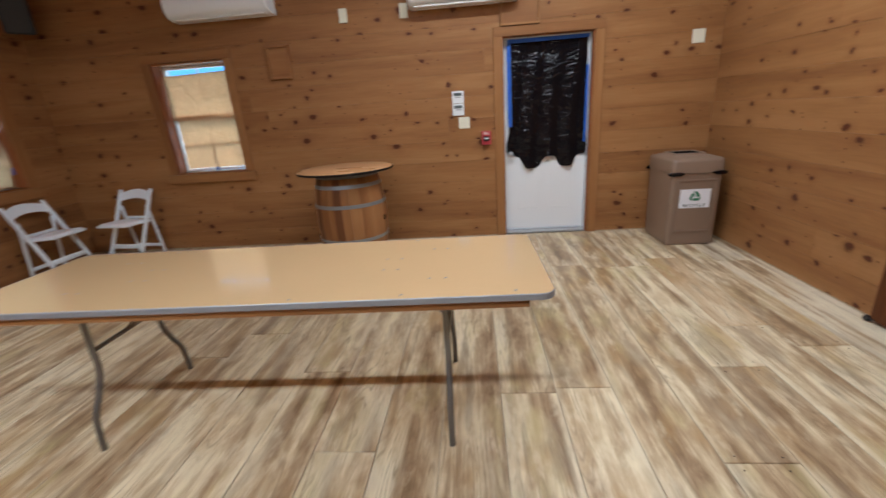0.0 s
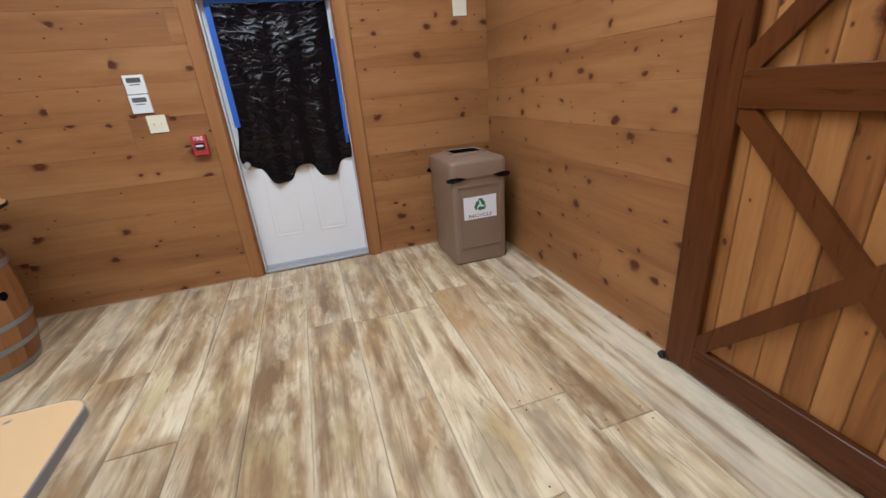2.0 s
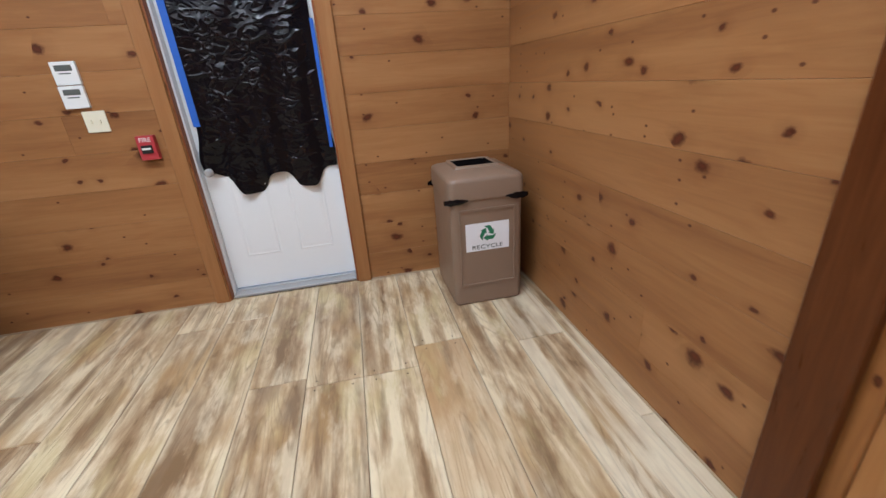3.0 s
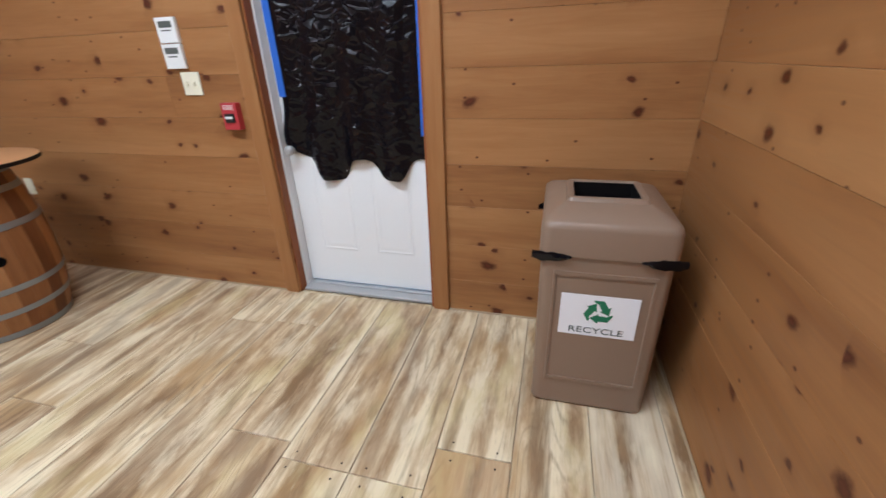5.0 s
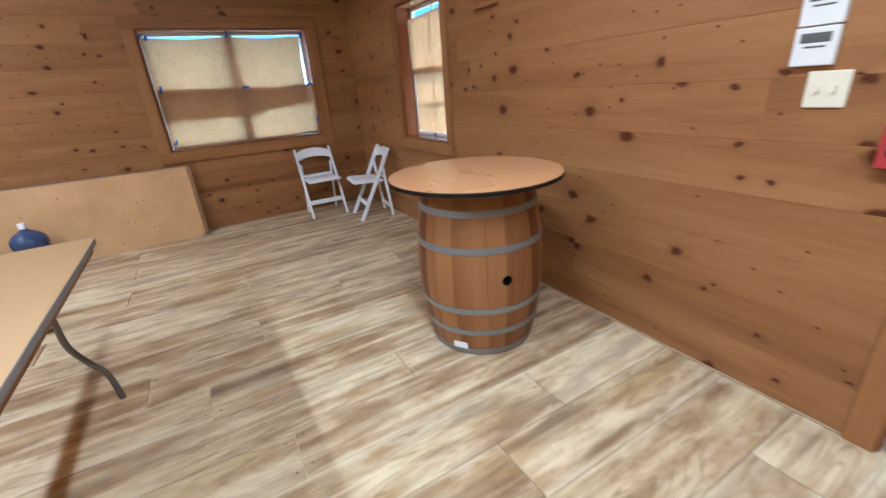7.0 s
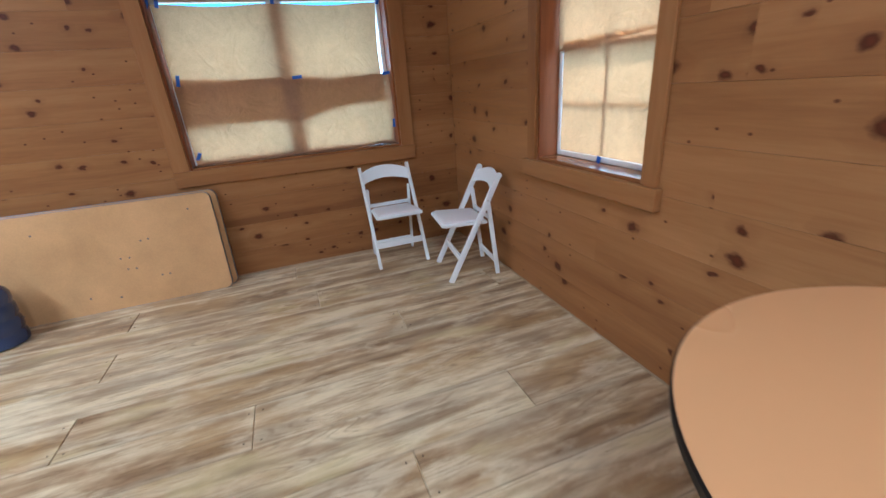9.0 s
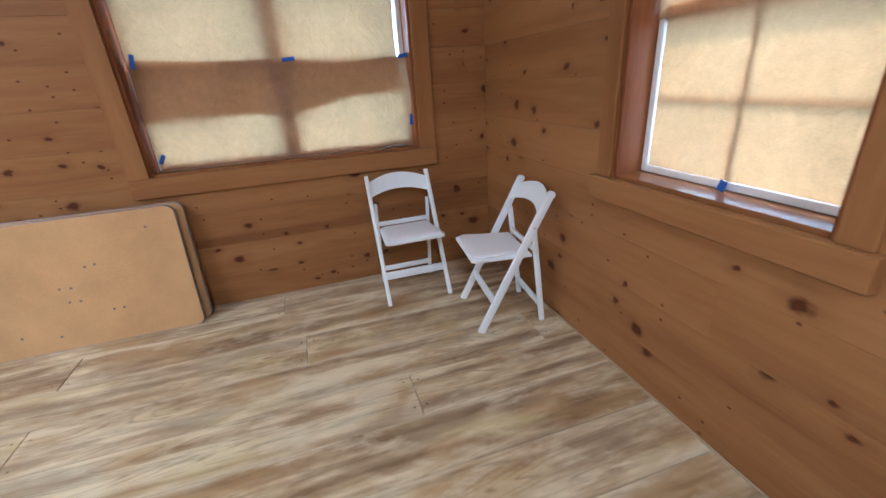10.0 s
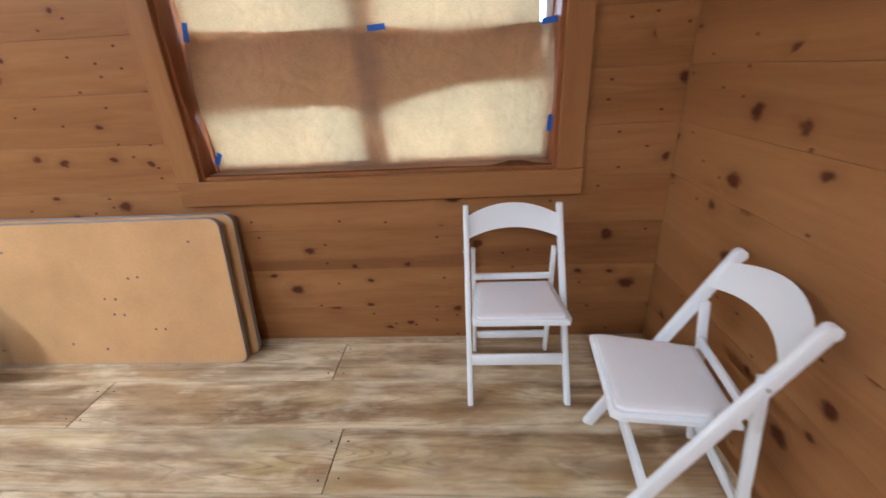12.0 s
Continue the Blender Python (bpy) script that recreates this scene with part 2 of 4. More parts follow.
PAD = plain("white_vinyl_pad", (0.86, 0.855, 0.89), 0.5, 0.0, 0.03, 20.0, relief=0.15)
PAINT = plain("white_door_paint", (0.78, 0.79, 0.80), 0.35, 0.0, 0.02, 6.0)
VINYL = plain("white_window_frame", (0.78, 0.80, 0.82), 0.35, 0.0, 0.02, 10.0)
BIN = plain("brown_bin_plastic", (0.24, 0.16, 0.112), 0.42, 0.0, 0.05, 10.0, relief=0.12)
BLACK = plain("black_plastic", (0.012, 0.012, 0.013), 0.45, 0.0, 0.1, 20.0)
FILM = plain("black_plastic_film", (0.004, 0.004, 0.006), 0.09, 0.0, 0.1, 16.0, spec=0.28)
TAPE = plain("blue_painters_tape", (0.015, 0.11, 0.50), 0.6, 0.0, 0.08, 30.0)
PLATE = plain("ivory_plate", (0.78, 0.74, 0.58), 0.4, 0.0, 0.02, 20.0)
CASE = plain("white_case", (0.76, 0.77, 0.76), 0.4, 0.0, 0.02, 20.0)
SCREEN = plain("grey_display", (0.10, 0.115, 0.11), 0.25, 0.0, 0.05, 20.0)
RED = plain("red_enamel", (0.45, 0.04, 0.05), 0.35, 0.0, 0.05, 20.0)
GREEN = plain("green_print", (0.015, 0.17, 0.085), 0.5, 0.0, 0.05, 20.0)
INK = plain("dark_print", (0.05, 0.08, 0.08), 0.5, 0.0, 0.05, 20.0)
PAPER_WHITE = plain("white_paper", (0.80, 0.80, 0.84), 0.6, 0.0, 0.02, 20.0)
# near-black colour standing in for the shade inside holes
HOLE_SHADE = plain("hole_shade", (0.005, 0.004, 0.004), 0.9, 0.0, 0.1, 20.0, spec=0.1)
GREY_METAL = plain("threshold_metal", (0.42, 0.42, 0.42), 0.55, 0.3, 0.08, 20.0)
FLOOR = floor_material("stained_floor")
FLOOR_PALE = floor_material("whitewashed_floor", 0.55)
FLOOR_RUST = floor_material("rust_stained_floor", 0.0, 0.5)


def paper_material(name, front, back):
    """Creased brown paper that lets light through in flecks."""
    m, tree, bsdf = material(name)
    v = coords(tree, (1.0, 1.0, 1.0))
    fibre = noise_at(tree, v, 150.0, 4.0, 0.75)
    cloud = noise_at(tree, v, 22.0, 4.0, 0.65, 0.6)
    wide = noise_at(tree, v, 3.0, 4.0, 0.55, 0.5)
    f = math_node(tree, "ADD", math_node(tree, "MULTIPLY", fibre, 0.45), math_node(tree, "MULTIPLY", wide, 0.25))
    f = level(tree, math_node(tree, "ADD", f, math_node(tree, "MULTIPLY", cloud, 0.30)), 0.36, 0.62)
    put(tree, bsdf, color=mix(tree, f, tuple(0.82 * c for c in front), front), rough=0.7, spec=0.2)
    thin = node(tree, "BsdfTranslucent", ins={0: mix(tree, f, tuple(0.62 * c for c in back), back)})
    both = node(tree, "MixShader", ins={0: 0.25, 1: bsdf.outputs[0], 2: thin.outputs[0]})
    tree.links.new(both.outputs[0], tree.nodes["Material Output"].inputs[0])
    fold = math_node(tree, "ABSOLUTE", math_node(tree, "SUBTRACT", noise_at(tree, v, 4.5, 3.0, 0.5, 1.0), 0.5))
    bump(tree, bsdf, math_node(tree, "ADD", math_node(tree, "MULTIPLY", cloud, 0.4), level(tree, fold, 0.0, 0.14)), 0.45, 0.014)
    return m


PAPER = paper_material("kraft_paper", (0.37, 0.212, 0.135), (1.0, 0.595, 0.295))


def clear_material(name, color, rough=0.02, through_part=1.0):
    m, tree, bsdf = material(name)
    put(tree, bsdf, color=color, rough=rough)
    bsdf.inputs["Transmission Weight"].default_value = through_part
    bsdf.inputs["IOR"].default_value = 1.45
    return m


GLASS = clear_material("window_glass", (0.97, 0.99, 1.0))
JUG = clear_material("blue_jug_plastic", (0.07, 0.115, 0.27), 0.2, 0.45)
GREEN_JUG = clear_material("green_jug_plastic", (0.02, 0.07, 0.08), 0.15, 0.3)


# ---- mesh helpers ----
def box(bm, lo, hi, bevel=0.0, seg=1):
    m = Matrix.Translation([(a + b) / 2 for a, b in zip(lo, hi)]) @ Matrix.Diagonal([*(abs(b - a) for a, b in zip(lo, hi)), 1])
    made = bmesh.ops.create_cube(bm, size=1.0, matrix=m)["verts"]
    if bevel:
        edges = list({e for v in made for e in v.link_edges})
        bmesh.ops.bevel(bm, geom=edges, offset=bevel, segments=seg, profile=0.5, affect="EDGES")
    return bm


def bar(bm, p0, p1, w, d, side=(1, 0, 0), bevel=0.0, seg=1):
    """A straight bar from p0 to p1, w along side, d across."""
    p0, p1 = Vector(p0), Vector(p1)
    z = (p1 - p0).normalized()
    x = Vector(side)
    x = (x - z * x.dot(z)).normalized()
    y = z.cross(x)
    m = Matrix((x, y, z)).transposed().to_4x4()
    m.translation = (p0 + p1) / 2
    made = bmesh.ops.create_cube(bm, size=1.0, matrix=m @ Matrix.Diagonal((w, d, (p1 - p0).length, 1)))["verts"]
    if bevel:
        bmesh.ops.bevel(bm, geom=list({e for v in made for e in v.link_edges}), offset=bevel, segments=seg, profile=0.5, affect="EDGES")
    return bm


def loft(bm, rings, cap=True, closed=True):
    """Skin over rings of equally many points."""
    loops = [[bm.verts.new(p) for p in ring] for ring in rings]
    n = len(loops[0])
    for a, b in zip(loops, loops[1:]):
        for i in range(n if closed else n - 1):
            j = (i + 1) % n
            bm.faces.new((a[i], a[j], b[j], b[i]))
    if cap:
        bm.faces.new(list(reversed(loops[0])))
        bm.faces.new(loops[-1])
    return bm


def smooth_path(pts, n=5):
    out = []
    p = [Vector(q) for q in pts]
    for i in range(len(p) - 1):
        a, b, c, d = p[max(i - 1, 0)], p[i], p[i + 1], p[min(i + 2, len(p) - 1)]
        for k in range(n):
            t = k / n
            out.append(0.5 * ((2 * b) + (c - a) * t + (2 * a - 5 * b + 4 * c - d) * t * t + (3 * b - a - 3 * c + d) * t ** 3))
    out.append(p[-1])
    return out


def tube(bm, pts, r, n=10):
    pts = [Vector(p) for p in pts]
    rings = []
    side = None
    for i, p in enumerate(pts):
        z = (pts[min(i + 1, len(pts) - 1)] - pts[max(i - 1, 0)]).normalized()
        ref = side if side else (Vector((1, 0, 0)) if abs(z.x) < 0.9 else Vector((0, 1, 0)))
        x = (ref - z * ref.dot(z)).normalized()
        side = x
        y = z.cross(x)
        rings.append([p + r * (math.cos(a) * x + math.sin(a) * y) for a in (2 * math.pi * k / n for k in range(n))])
    return loft(bm, rings)


def lathe(bm, profile, n=48, centre=(0, 0, 0), a0=0.0, a1=2 * math.pi, cap=True):
    full = abs(a1 - a0 - 2 * math.pi) < 1e-6
    k = n if full else n + 1
    rings = [[(centre[0] + r * math.cos(a0 + (a1 - a0) * i / n), centre[1] + r * math.sin(a0 + (a1 - a0) * i / n), centre[2] + z) for i in range(k)] for r, z in profile]
    return loft(bm, rings, cap=cap and full, closed=full)


def outline_slab(bm, outline, z0, z1):
    """A slab from a closed outline in x, y."""
    return loft(bm, [[(x, y, z0) for x, y in outline], [(x, y, z1) for x, y in outline]])


def rounded_rect(w, h, r, n=6):
    out = []
    for cx, cy, a in ((w / 2 - r, h / 2 - r, 0), (-w / 2 + r, h / 2 - r, 90), (-w / 2 + r, -h / 2 + r, 180), (w / 2 - r, -h / 2 + r, 270)):
        for k in range(n + 1):
            t = radians(a + 90 * k / n)
            out.append((cx + r * math.cos(t), cy + r * math.sin(t)))
    return out


def mesh_of(name, bm, mat, smooth=False):
    bmesh.ops.recalc_face_normals(bm, faces=bm.faces)
    if smooth:
        for f in bm.faces:
            f.smooth = True
        for e in bm.edges:
            if len(e.link_faces) == 2 and e.calc_face_angle(0.0) > radians(38):
                e.smooth = False
    me = bpy.data.meshes.new(name)
    bm.to_mesh(me)
    bm.free()
    me.materials.append(mat)
    return me


def part(name, bm, mat, parent=None, label="", smooth=False):
    ob = new(name, mesh_of(name, bm, mat, smooth))
    if parent:
        ob.parent = parent
    if label:
        tagged(ob, label)
    return ob


def thing(name, at, label, category, group="", kind="", rz=0.0):
    ob = new(name)
    ob.matrix_world = pose(*at, 0, 0, rz)
    ob.empty_display_size = 0.1
    return tagged(ob, label, category, group, kind)


def B():
    return bmesh.new()


# ---- structure ----
DOOR = (0.405, 1.310, 0.0, 2.065)          # x0, x1, z0, z1 in the north wall
WIN_B = (-3.375, -2.530, 0.900, 2.085)
WIN_A = (2.420, 4.072, 0.908, 2.092)       # y0, y1, z0, z1 in the west wall
THICK = 0.20
COURSE, FIRST = 0.2215, 0.205


def cut(rects, hole):
    """Rectangles (u0, u1, v0, v1) less a hole."""
    out = []
    for u0, u1, v0, v1 in rects:
        h0, h1, g0, g1 = max(u0, hole[0]), min(u1, hole[1]), max(v0, hole[2]), min(v1, hole[3])
        if h0 >= h1 or g0 >= g1:
            out.append((u0, u1, v0, v1))
            continue
        for r in ((u0, h0, v0, v1), (h1, u1, v0, v1), (h0, h1, v0, g0), (h0, h1, g1, v1)):
            if r[1] - r[0] > 0.004 and r[3] - r[2] > 0.004:
                out.append(r)
    return out


def wall(name, label, u0, u1, to_world, holes, back=0.022):
    """A wall with its openings; the face of its boards lies at depth 0, depth grows outwards."""
    bm = B()
    rects = [(u0, u1, 0.0, CEIL)]
    for h in holes:
        rects = cut(rects, h)
    for r in rects:
        a, b = to_world(r[0], back, r[2]), to_world(r[1], THICK, r[3])
        box(bm, [min(p, q) for p, q in zip(a, b)], [max(p, q) for p, q in zip(a, b)])
    ob = part(name, bm, PINE_X if name in ("wall_north", "wall_south") else PINE_Y)
    return tagged(ob, label, "wall", kind="structure")


def to_north(u, d, z):
    return (u, NORTH + d, z)


def to_south(u, d, z):
    return (u, SOUTH - d, z)


def to_east(u, d, z):
    return (EAST + d, u, z)


def to_west(u, d, z):
    return (WEST - d, u, z)


wall_north = wall("wall_north", "knotty orange pine board wall with a door and a window", WEST - THICK, EAST + THICK, to_north, [DOOR, WIN_B])
wall_west = wall("wall_west", "knotty orange pine board wall with a wide papered window", SOUTH, NORTH + 0.02, to_west, [WIN_A])
wall_east = wall("wall_east", "knotty orange pine board wall behind the barn door", SOUTH, NORTH + 0.02, to_east, [])
wall_south = wall("wall_south", "plain pine board wall closing the room", WEST - THICK, EAST + THICK, to_south, [])

bm = B()
box(bm, (WEST - THICK, SOUTH - THICK, CEIL), (EAST + THICK, NORTH + THICK, CEIL + 0.12))
tagged(part("ceiling", bm, PINE_X), "plain pine board ceiling", "ceiling", kind="structure")
bm = B()
box(bm, (WEST - THICK, SOUTH - THICK, -0.15), (EAST + THICK, NORTH + THICK, -0.008))
floor = tagged(part("floor", bm, FLOOR), "wide plank floor stained in cream, grey and brown streaks", "floor", kind="structure")
bm = B()
box(bm, (-60, -60, -0.5), (60, 60, -0.2))
tagged(part("ground", bm, plain("grass_outside", (0.07, 0.11, 0.035), 0.9)), "green lawn outside the windows", "ground", kind="structure")


def casing(name, parent, u0, u1, v0, v1, to_world, w=0.095, proud=0.020, sill=0.0, horn=0.0, deeper=0.022, mats=(None, None)):
    """Flat boards round an opening; the uprights stand on a deeper sill board whose horns run past them."""
    def board(n, a, b, mat, out=proud):
        bm = B()
        p, q = to_world(a[0], -out, a[1]), to_world(b[0], 0.0, b[1])
        box(bm, [min(x, y) for x, y in zip(p, q)], [max(x, y) for x, y in zip(p, q)], 0.003)
        part(n, bm, mat, parent)
    board("upright_casing", (u0 - w, v0), (u0, v1), PINE_Z_PLAIN)
    board("upright_casing", (u1, v0), (u1 + w, v1), PINE_Z_PLAIN)
    board("head_casing", (u0 - w, v1), (u1 + w, v1 + w), mats[0])
    if sill:
        board("sill_casing", (u0 - w - horn, v0 - sill), (u1 + w + horn, v0), mats[0], proud + deeper)


# door in the north wall
door = thing("door_1", ((DOOR[0] + DOOR[1]) / 2, NORTH, 0), "closed white panelled door with black plastic taped over its upper half", "door", kind="structure")


def settle(parent):
    """World-placed parts of a thing become local to it."""
    bpy.context.view_layer.update()
    for c in parent.children:
        c.matrix_basis = Matrix.Translation(-parent.matrix_basis.translation) @ c.matrix_basis


casing("door_casing", door, DOOR[0] - 0.005, DOOR[1] + 0.005, 0.0, DOOR[3], to_north, w=0.09, mats=(PINE_X_PLAIN, None))
for x0, x1, side in ((DOOR[0], DOOR[0] + 0.016, 1), (DOOR[1] - 0.016, DOOR[1], -1)):
    bm = B()
    box(bm, (x0, NORTH + 0.062, 0.0), (x1, NORTH + 0.19, DOOR[3]), 0.002)
    part("jamb", bm, PAINT, door)
    bm = B()
    box(bm, (x0 - 0.003 * side, NORTH + 0.0005, 0.0), (x1 - 0.010 * side if side > 0 else x1 + 0.003, NORTH + 0.061, DOOR[3]), 0.002)
    part("jamb_lining", bm, JAMB, door, "dark stained wooden lining")
bm = B()
box(bm, (DOOR[0] + 0.016, NORTH + 0.062, DOOR[3] - 0.016), (DOOR[1] - 0.016, NORTH + 0.19, DOOR[3]), 0.002)
part("head_jamb", bm, PAINT, door)
bm = B()
box(bm, (DOOR[0] + 0.007, NORTH + 0.0005, DOOR[3] - 0.007), (DOOR[1] - 0.007, NORTH + 0.061, DOOR[3]), 0.002)
part("head_lining", bm, JAMB, door, "dark stained wooden lining")
bm = B()
box(bm, (DOOR[0] + 0.016, NORTH + 0.02, 0.0), (DOOR[1] - 0.016, NORTH + 0.19, 0.022), 0.004)
box(bm, (DOOR[0] + 0.03, NORTH + 0.085, 0.02), (DOOR[1] - 0.03, NORTH + 0.11, 0.034), 0.003)
part("threshold", bm, GREY_METAL, door, "bare metal threshold")
bm = B()
SLAB = NORTH + 0.118
box(bm, (DOOR[0] + 0.019, SLAB, 0.036), (DOOR[1] - 0.019, SLAB + 0.044, DOOR[3] - 0.019), 0.002)
slab = part("door_leaf", bm, PAINT, door)
for x0, x1 in ((0.555, 0.800), (0.925, 1.170)):
    bm = B()
    for z0, z1 in ((0.27, 0.86),):
        rings = []
        for inset, depth in ((0.0, 0.0), (0.012, 0.004), (0.022, 0.001), (0.045, 0.004)):
            rings.append([(x0 + inset, SLAB - depth, z0 + inset), (x1 - inset, SLAB - depth, z0 + inset), (x1 - inset, SLAB - depth, z1 - inset), (x0 + inset, SLAB - depth, z1 - inset)])
        loft(bm, rings)
    part("raised_panel", bm, PAINT, slab)
bm = B()
lathe(bm, [(0.001, 0), (0.03, 0), (0.03, 0.012), (0.012, 0.018), (0.012, 0.045), (0.026, 0.055), (0.028, 0.075), (0.018, 0.088), (0.001, 0.09)], 20)
bm.transform(pose(0.478, SLAB, 0.905, 90))
part("door_knob", bm, GREY_METAL, slab, "satin metal knob", True)
settle(door)


# windows
def sash(parent, u0, u1, v0, v1, to_world, depth, w=0.032, muntins=()):
    """One sash: four rails, glass and muntins."""
    def rail(n, a, b, d0, d1, mat, bev=0.004):
        bm = B()
        p, q = to_world(a[0], d0, a[1]), to_world(b[0], d1, b[1])
        box(bm, [min(x, y) for x, y in zip(p, q)], [max(x, y) for x, y in zip(p, q)], bev)
        return part(n, bm, mat, parent)
    rail("stile", (u0, v0), (u0 + w, v1), depth, depth + 0.04, VINYL)
    rail("stile", (u1 - w, v0), (u1, v1), depth, depth + 0.04, VINYL)
    rail("rail", (u0 + w, v0), (u1 - w, v0 + w), depth, depth + 0.04, VINYL)
    rail("rail", (u0 + w, v1 - w), (u1 - w, v1), depth, depth + 0.04, VINYL)
    pane = rail("pane", (u0 + w, v0 + w), (u1 - w, v1 - w), depth + 0.018, depth + 0.022, GLASS, 0.0)
    pane.visible_shadow = False
    for a, b in muntins:
        rail("muntin", a, b, depth + 0.004, depth + 0.016, VINYL, 0.002)


def lining(parent, u0, u1, v0, v1, to_world, t=0.018):
    for n, a, b in (("side_lining", (u0, v0), (u0 + t, v1)), ("side_lining", (u1 - t, v0), (u1, v1)),
                    ("head_lining", (u0 + t, v1 - t), (u1 - t, v1)), ("stool", (u0 + t, v0), (u1 - t, v0 + t))):
        bm = B()
        p, q = to_world(a[0], 0.001, a[1]), to_world(b[0], THICK - 0.005, b[1])
        box(bm, [min(x, y) for x, y in zip(p, q)], [max(x, y) for x, y in zip(p, q)], 0.002)
        part(n, bm, JAMB if "side" in n else SILL, parent)


window_1 = thing("window_1", (WEST, (WIN_A[0] + WIN_A[1]) / 2, WIN_A[2]), "wide twin sash window with pine trim, papered over", "window", kind="structure")
casing("casing", window_1, *WIN_A, to_west, w=0.112, sill=0.116, horn=0.002, deeper=0.006, mats=(PINE_Y_PLAIN, None))
lining(window_1, *WIN_A, to_west)
MID = 3.245
for y0, y1 in ((WIN_A[0] + 0.02, MID - 0.022), (MID + 0.022, WIN_A[1] - 0.02)):
    for z0, z1, d in ((WIN_A[2] + 0.02, 1.50, 0.125), (1.46, WIN_A[3] - 0.02, 0.150)):
        sash(window_1, y0, y1, z0, z1, to_west, d)
bm = B()
box(bm, (WEST - 0.19, MID - 0.021, WIN_A[2] + 0.019), (WEST - 0.120, MID + 0.021, WIN_A[3] - 0.019), 0.003)
part("mullion", bm, VINYL, window_1)
settle(window_1)

window_2 = thing("window_2", ((WIN_B[0] + WIN_B[1]) / 2, NORTH, WIN_B[2]), "tall narrow white sash window with pine trim, papered over", "window", kind="structure")
casing("casing", window_2, *WIN_B, to_north, w=0.085, sill=0.098, horn=0.022, mats=(PINE_X_PLAIN, None))
lining(window_2, *WIN_B, to_north)
bx0, bx1 = WIN_B[0] + 0.02, WIN_B[1] - 0.02
cx = (bx0 + bx1) / 2
sash(window_2, bx0, bx1, WIN_B[2] + 0.02, 1.52, to_north, 0.128, muntins=(((cx - 0.009, 0.96), (cx + 0.009, 1.48)), ((bx0 + 0.045, 1.21), (bx1 - 0.045, 1.228))))
sash(window_2, bx0, bx1, 1.48, WIN_B[3] - 0.02, to_north, 0.150, muntins=(((cx - 0.009, 1.52), (cx + 0.009, 2.03)), ((bx0 + 0.045, 1.77), (bx1 - 0.045, 1.788))))
settle(window_2)


# papers, film and tape
def sheet(name, fn, nu, nv, mat, label, category, group="", thick=0.0006):
    bm = B()
    grid = [[bm.verts.new(fn(i / nu, j / nv)) for i in range(nu + 1)] for j in range(nv + 1)]
    for j in range(nv):
        for i in range(nu):
            f = bm.faces.new((grid[j][i], grid[j][i + 1], grid[j + 1][i + 1], grid[j + 1][i]))
            f.smooth = True
    me = bpy.data.meshes.new(name)
    bm.to_mesh(me)
    bm.free()
    me.materials.append(mat)
    return tagged(new(name, me), label, category, group)


def crumple(a, b, seed, amount):
    crease = abs(noise.noise((a * 4.0 + 2.5 * b, b * 3.0 - a + seed, seed))) - 0.25
    return amount * (noise.noise((a * 2.1 + seed, b * 2.6, seed)) + 0.5 * noise.noise((a * 6.0, b * 5.0 + seed, 3.0 + seed)) + 0.9 * crease)


def upper_paper(u, v):
    y = 2.452 + (1.557 - 0.02 * math.sin(math.pi * v)) * u
    top = 2.022 - 0.016 * math.sin(math.pi * u * 2) ** 2
    low = 1.200 + 0.012 * math.sin(5 * u) + 0.095 / (1 + math.exp(-16 * (u - 0.68))) - 0.03 * math.exp(-((u - 0.52) / 0.08) ** 2)
    z = low + (top - low) * v
    return (WEST - 0.108 + crumple(y, z, 1.0, 0.010), y, z)


def lower_paper(u, v):
    """Hangs near the glass; its foot is folded forward and lies on the stool, lifting in one corner."""
    y = 2.455 + 1.595 * u
    top = 1.545 - 0.045 * u - 0.02 * math.sin(math.pi * 2 * u) ** 2 * (0.3 + u)
    if v < 0.12:
        f = v / 0.12
        lift = 0.020 * math.exp(-((u - 0.90) / 0.045) ** 2) * (1 - f) + 0.004 * (1 + noise.noise((y * 5.0, 2.0, 0.0))) * (1 - f)
        return (WEST - 0.012 - 0.101 * f ** 0.9 - 0.006 * noise.noise((y * 4.0, 9.0, 1.0)) * (1 - f), y, 0.9285 + lift + 0.012 * max(0.0, f - 0.75))
    f = (v - 0.12) / 0.88
    z = 0.9315 + (top - 0.9315) * f
    belly = 0.030 * math.sin(math.pi * min(1.0, f * 1.02)) ** 1.5
    return (WEST - 0.113 + belly + crumple(y, z, 5.0, 0.026) * min(1.0, 3.0 * f), y, z)


sheet("kraft_paper", upper_paper, 90, 50, PAPER, "crinkled kraft paper taped over the upper window, lit from behind", "paper", "window papers")
sheet("kraft_paper", lower_paper, 110, 75, PAPER, "crinkled kraft paper taped across the lower window, lit from behind", "paper", "window papers")


def b_upper(u, v):
    x = bx0 + 0.012 + (bx1 - bx0 - 0.02) * u
    z = 1.50 + 0.03 * u + (0.468 - 0.012 * u) * v
    return (x, NORTH + 0.115 + crumple(x, z, 8.0, 0.008) - 0.012 * (1 - v) * u, z)


def b_lower(u, v):
    x = bx0 + 0.05 + (bx1 - bx0 - 0.075) * u
    z = 0.955 + 0.59 * v
    return (x, NORTH + 0.121 + crumple(x, z, 11.0, 0.004), z)


sheet("kraft_paper", b_upper, 24, 20, PAPER, "pale kraft paper taped over the top of the narrow window", "paper", "window papers")
sheet("kraft_paper", b_lower, 24, 20, PAPER, "pale kraft paper taped over the foot of the narrow window", "paper", "window papers")


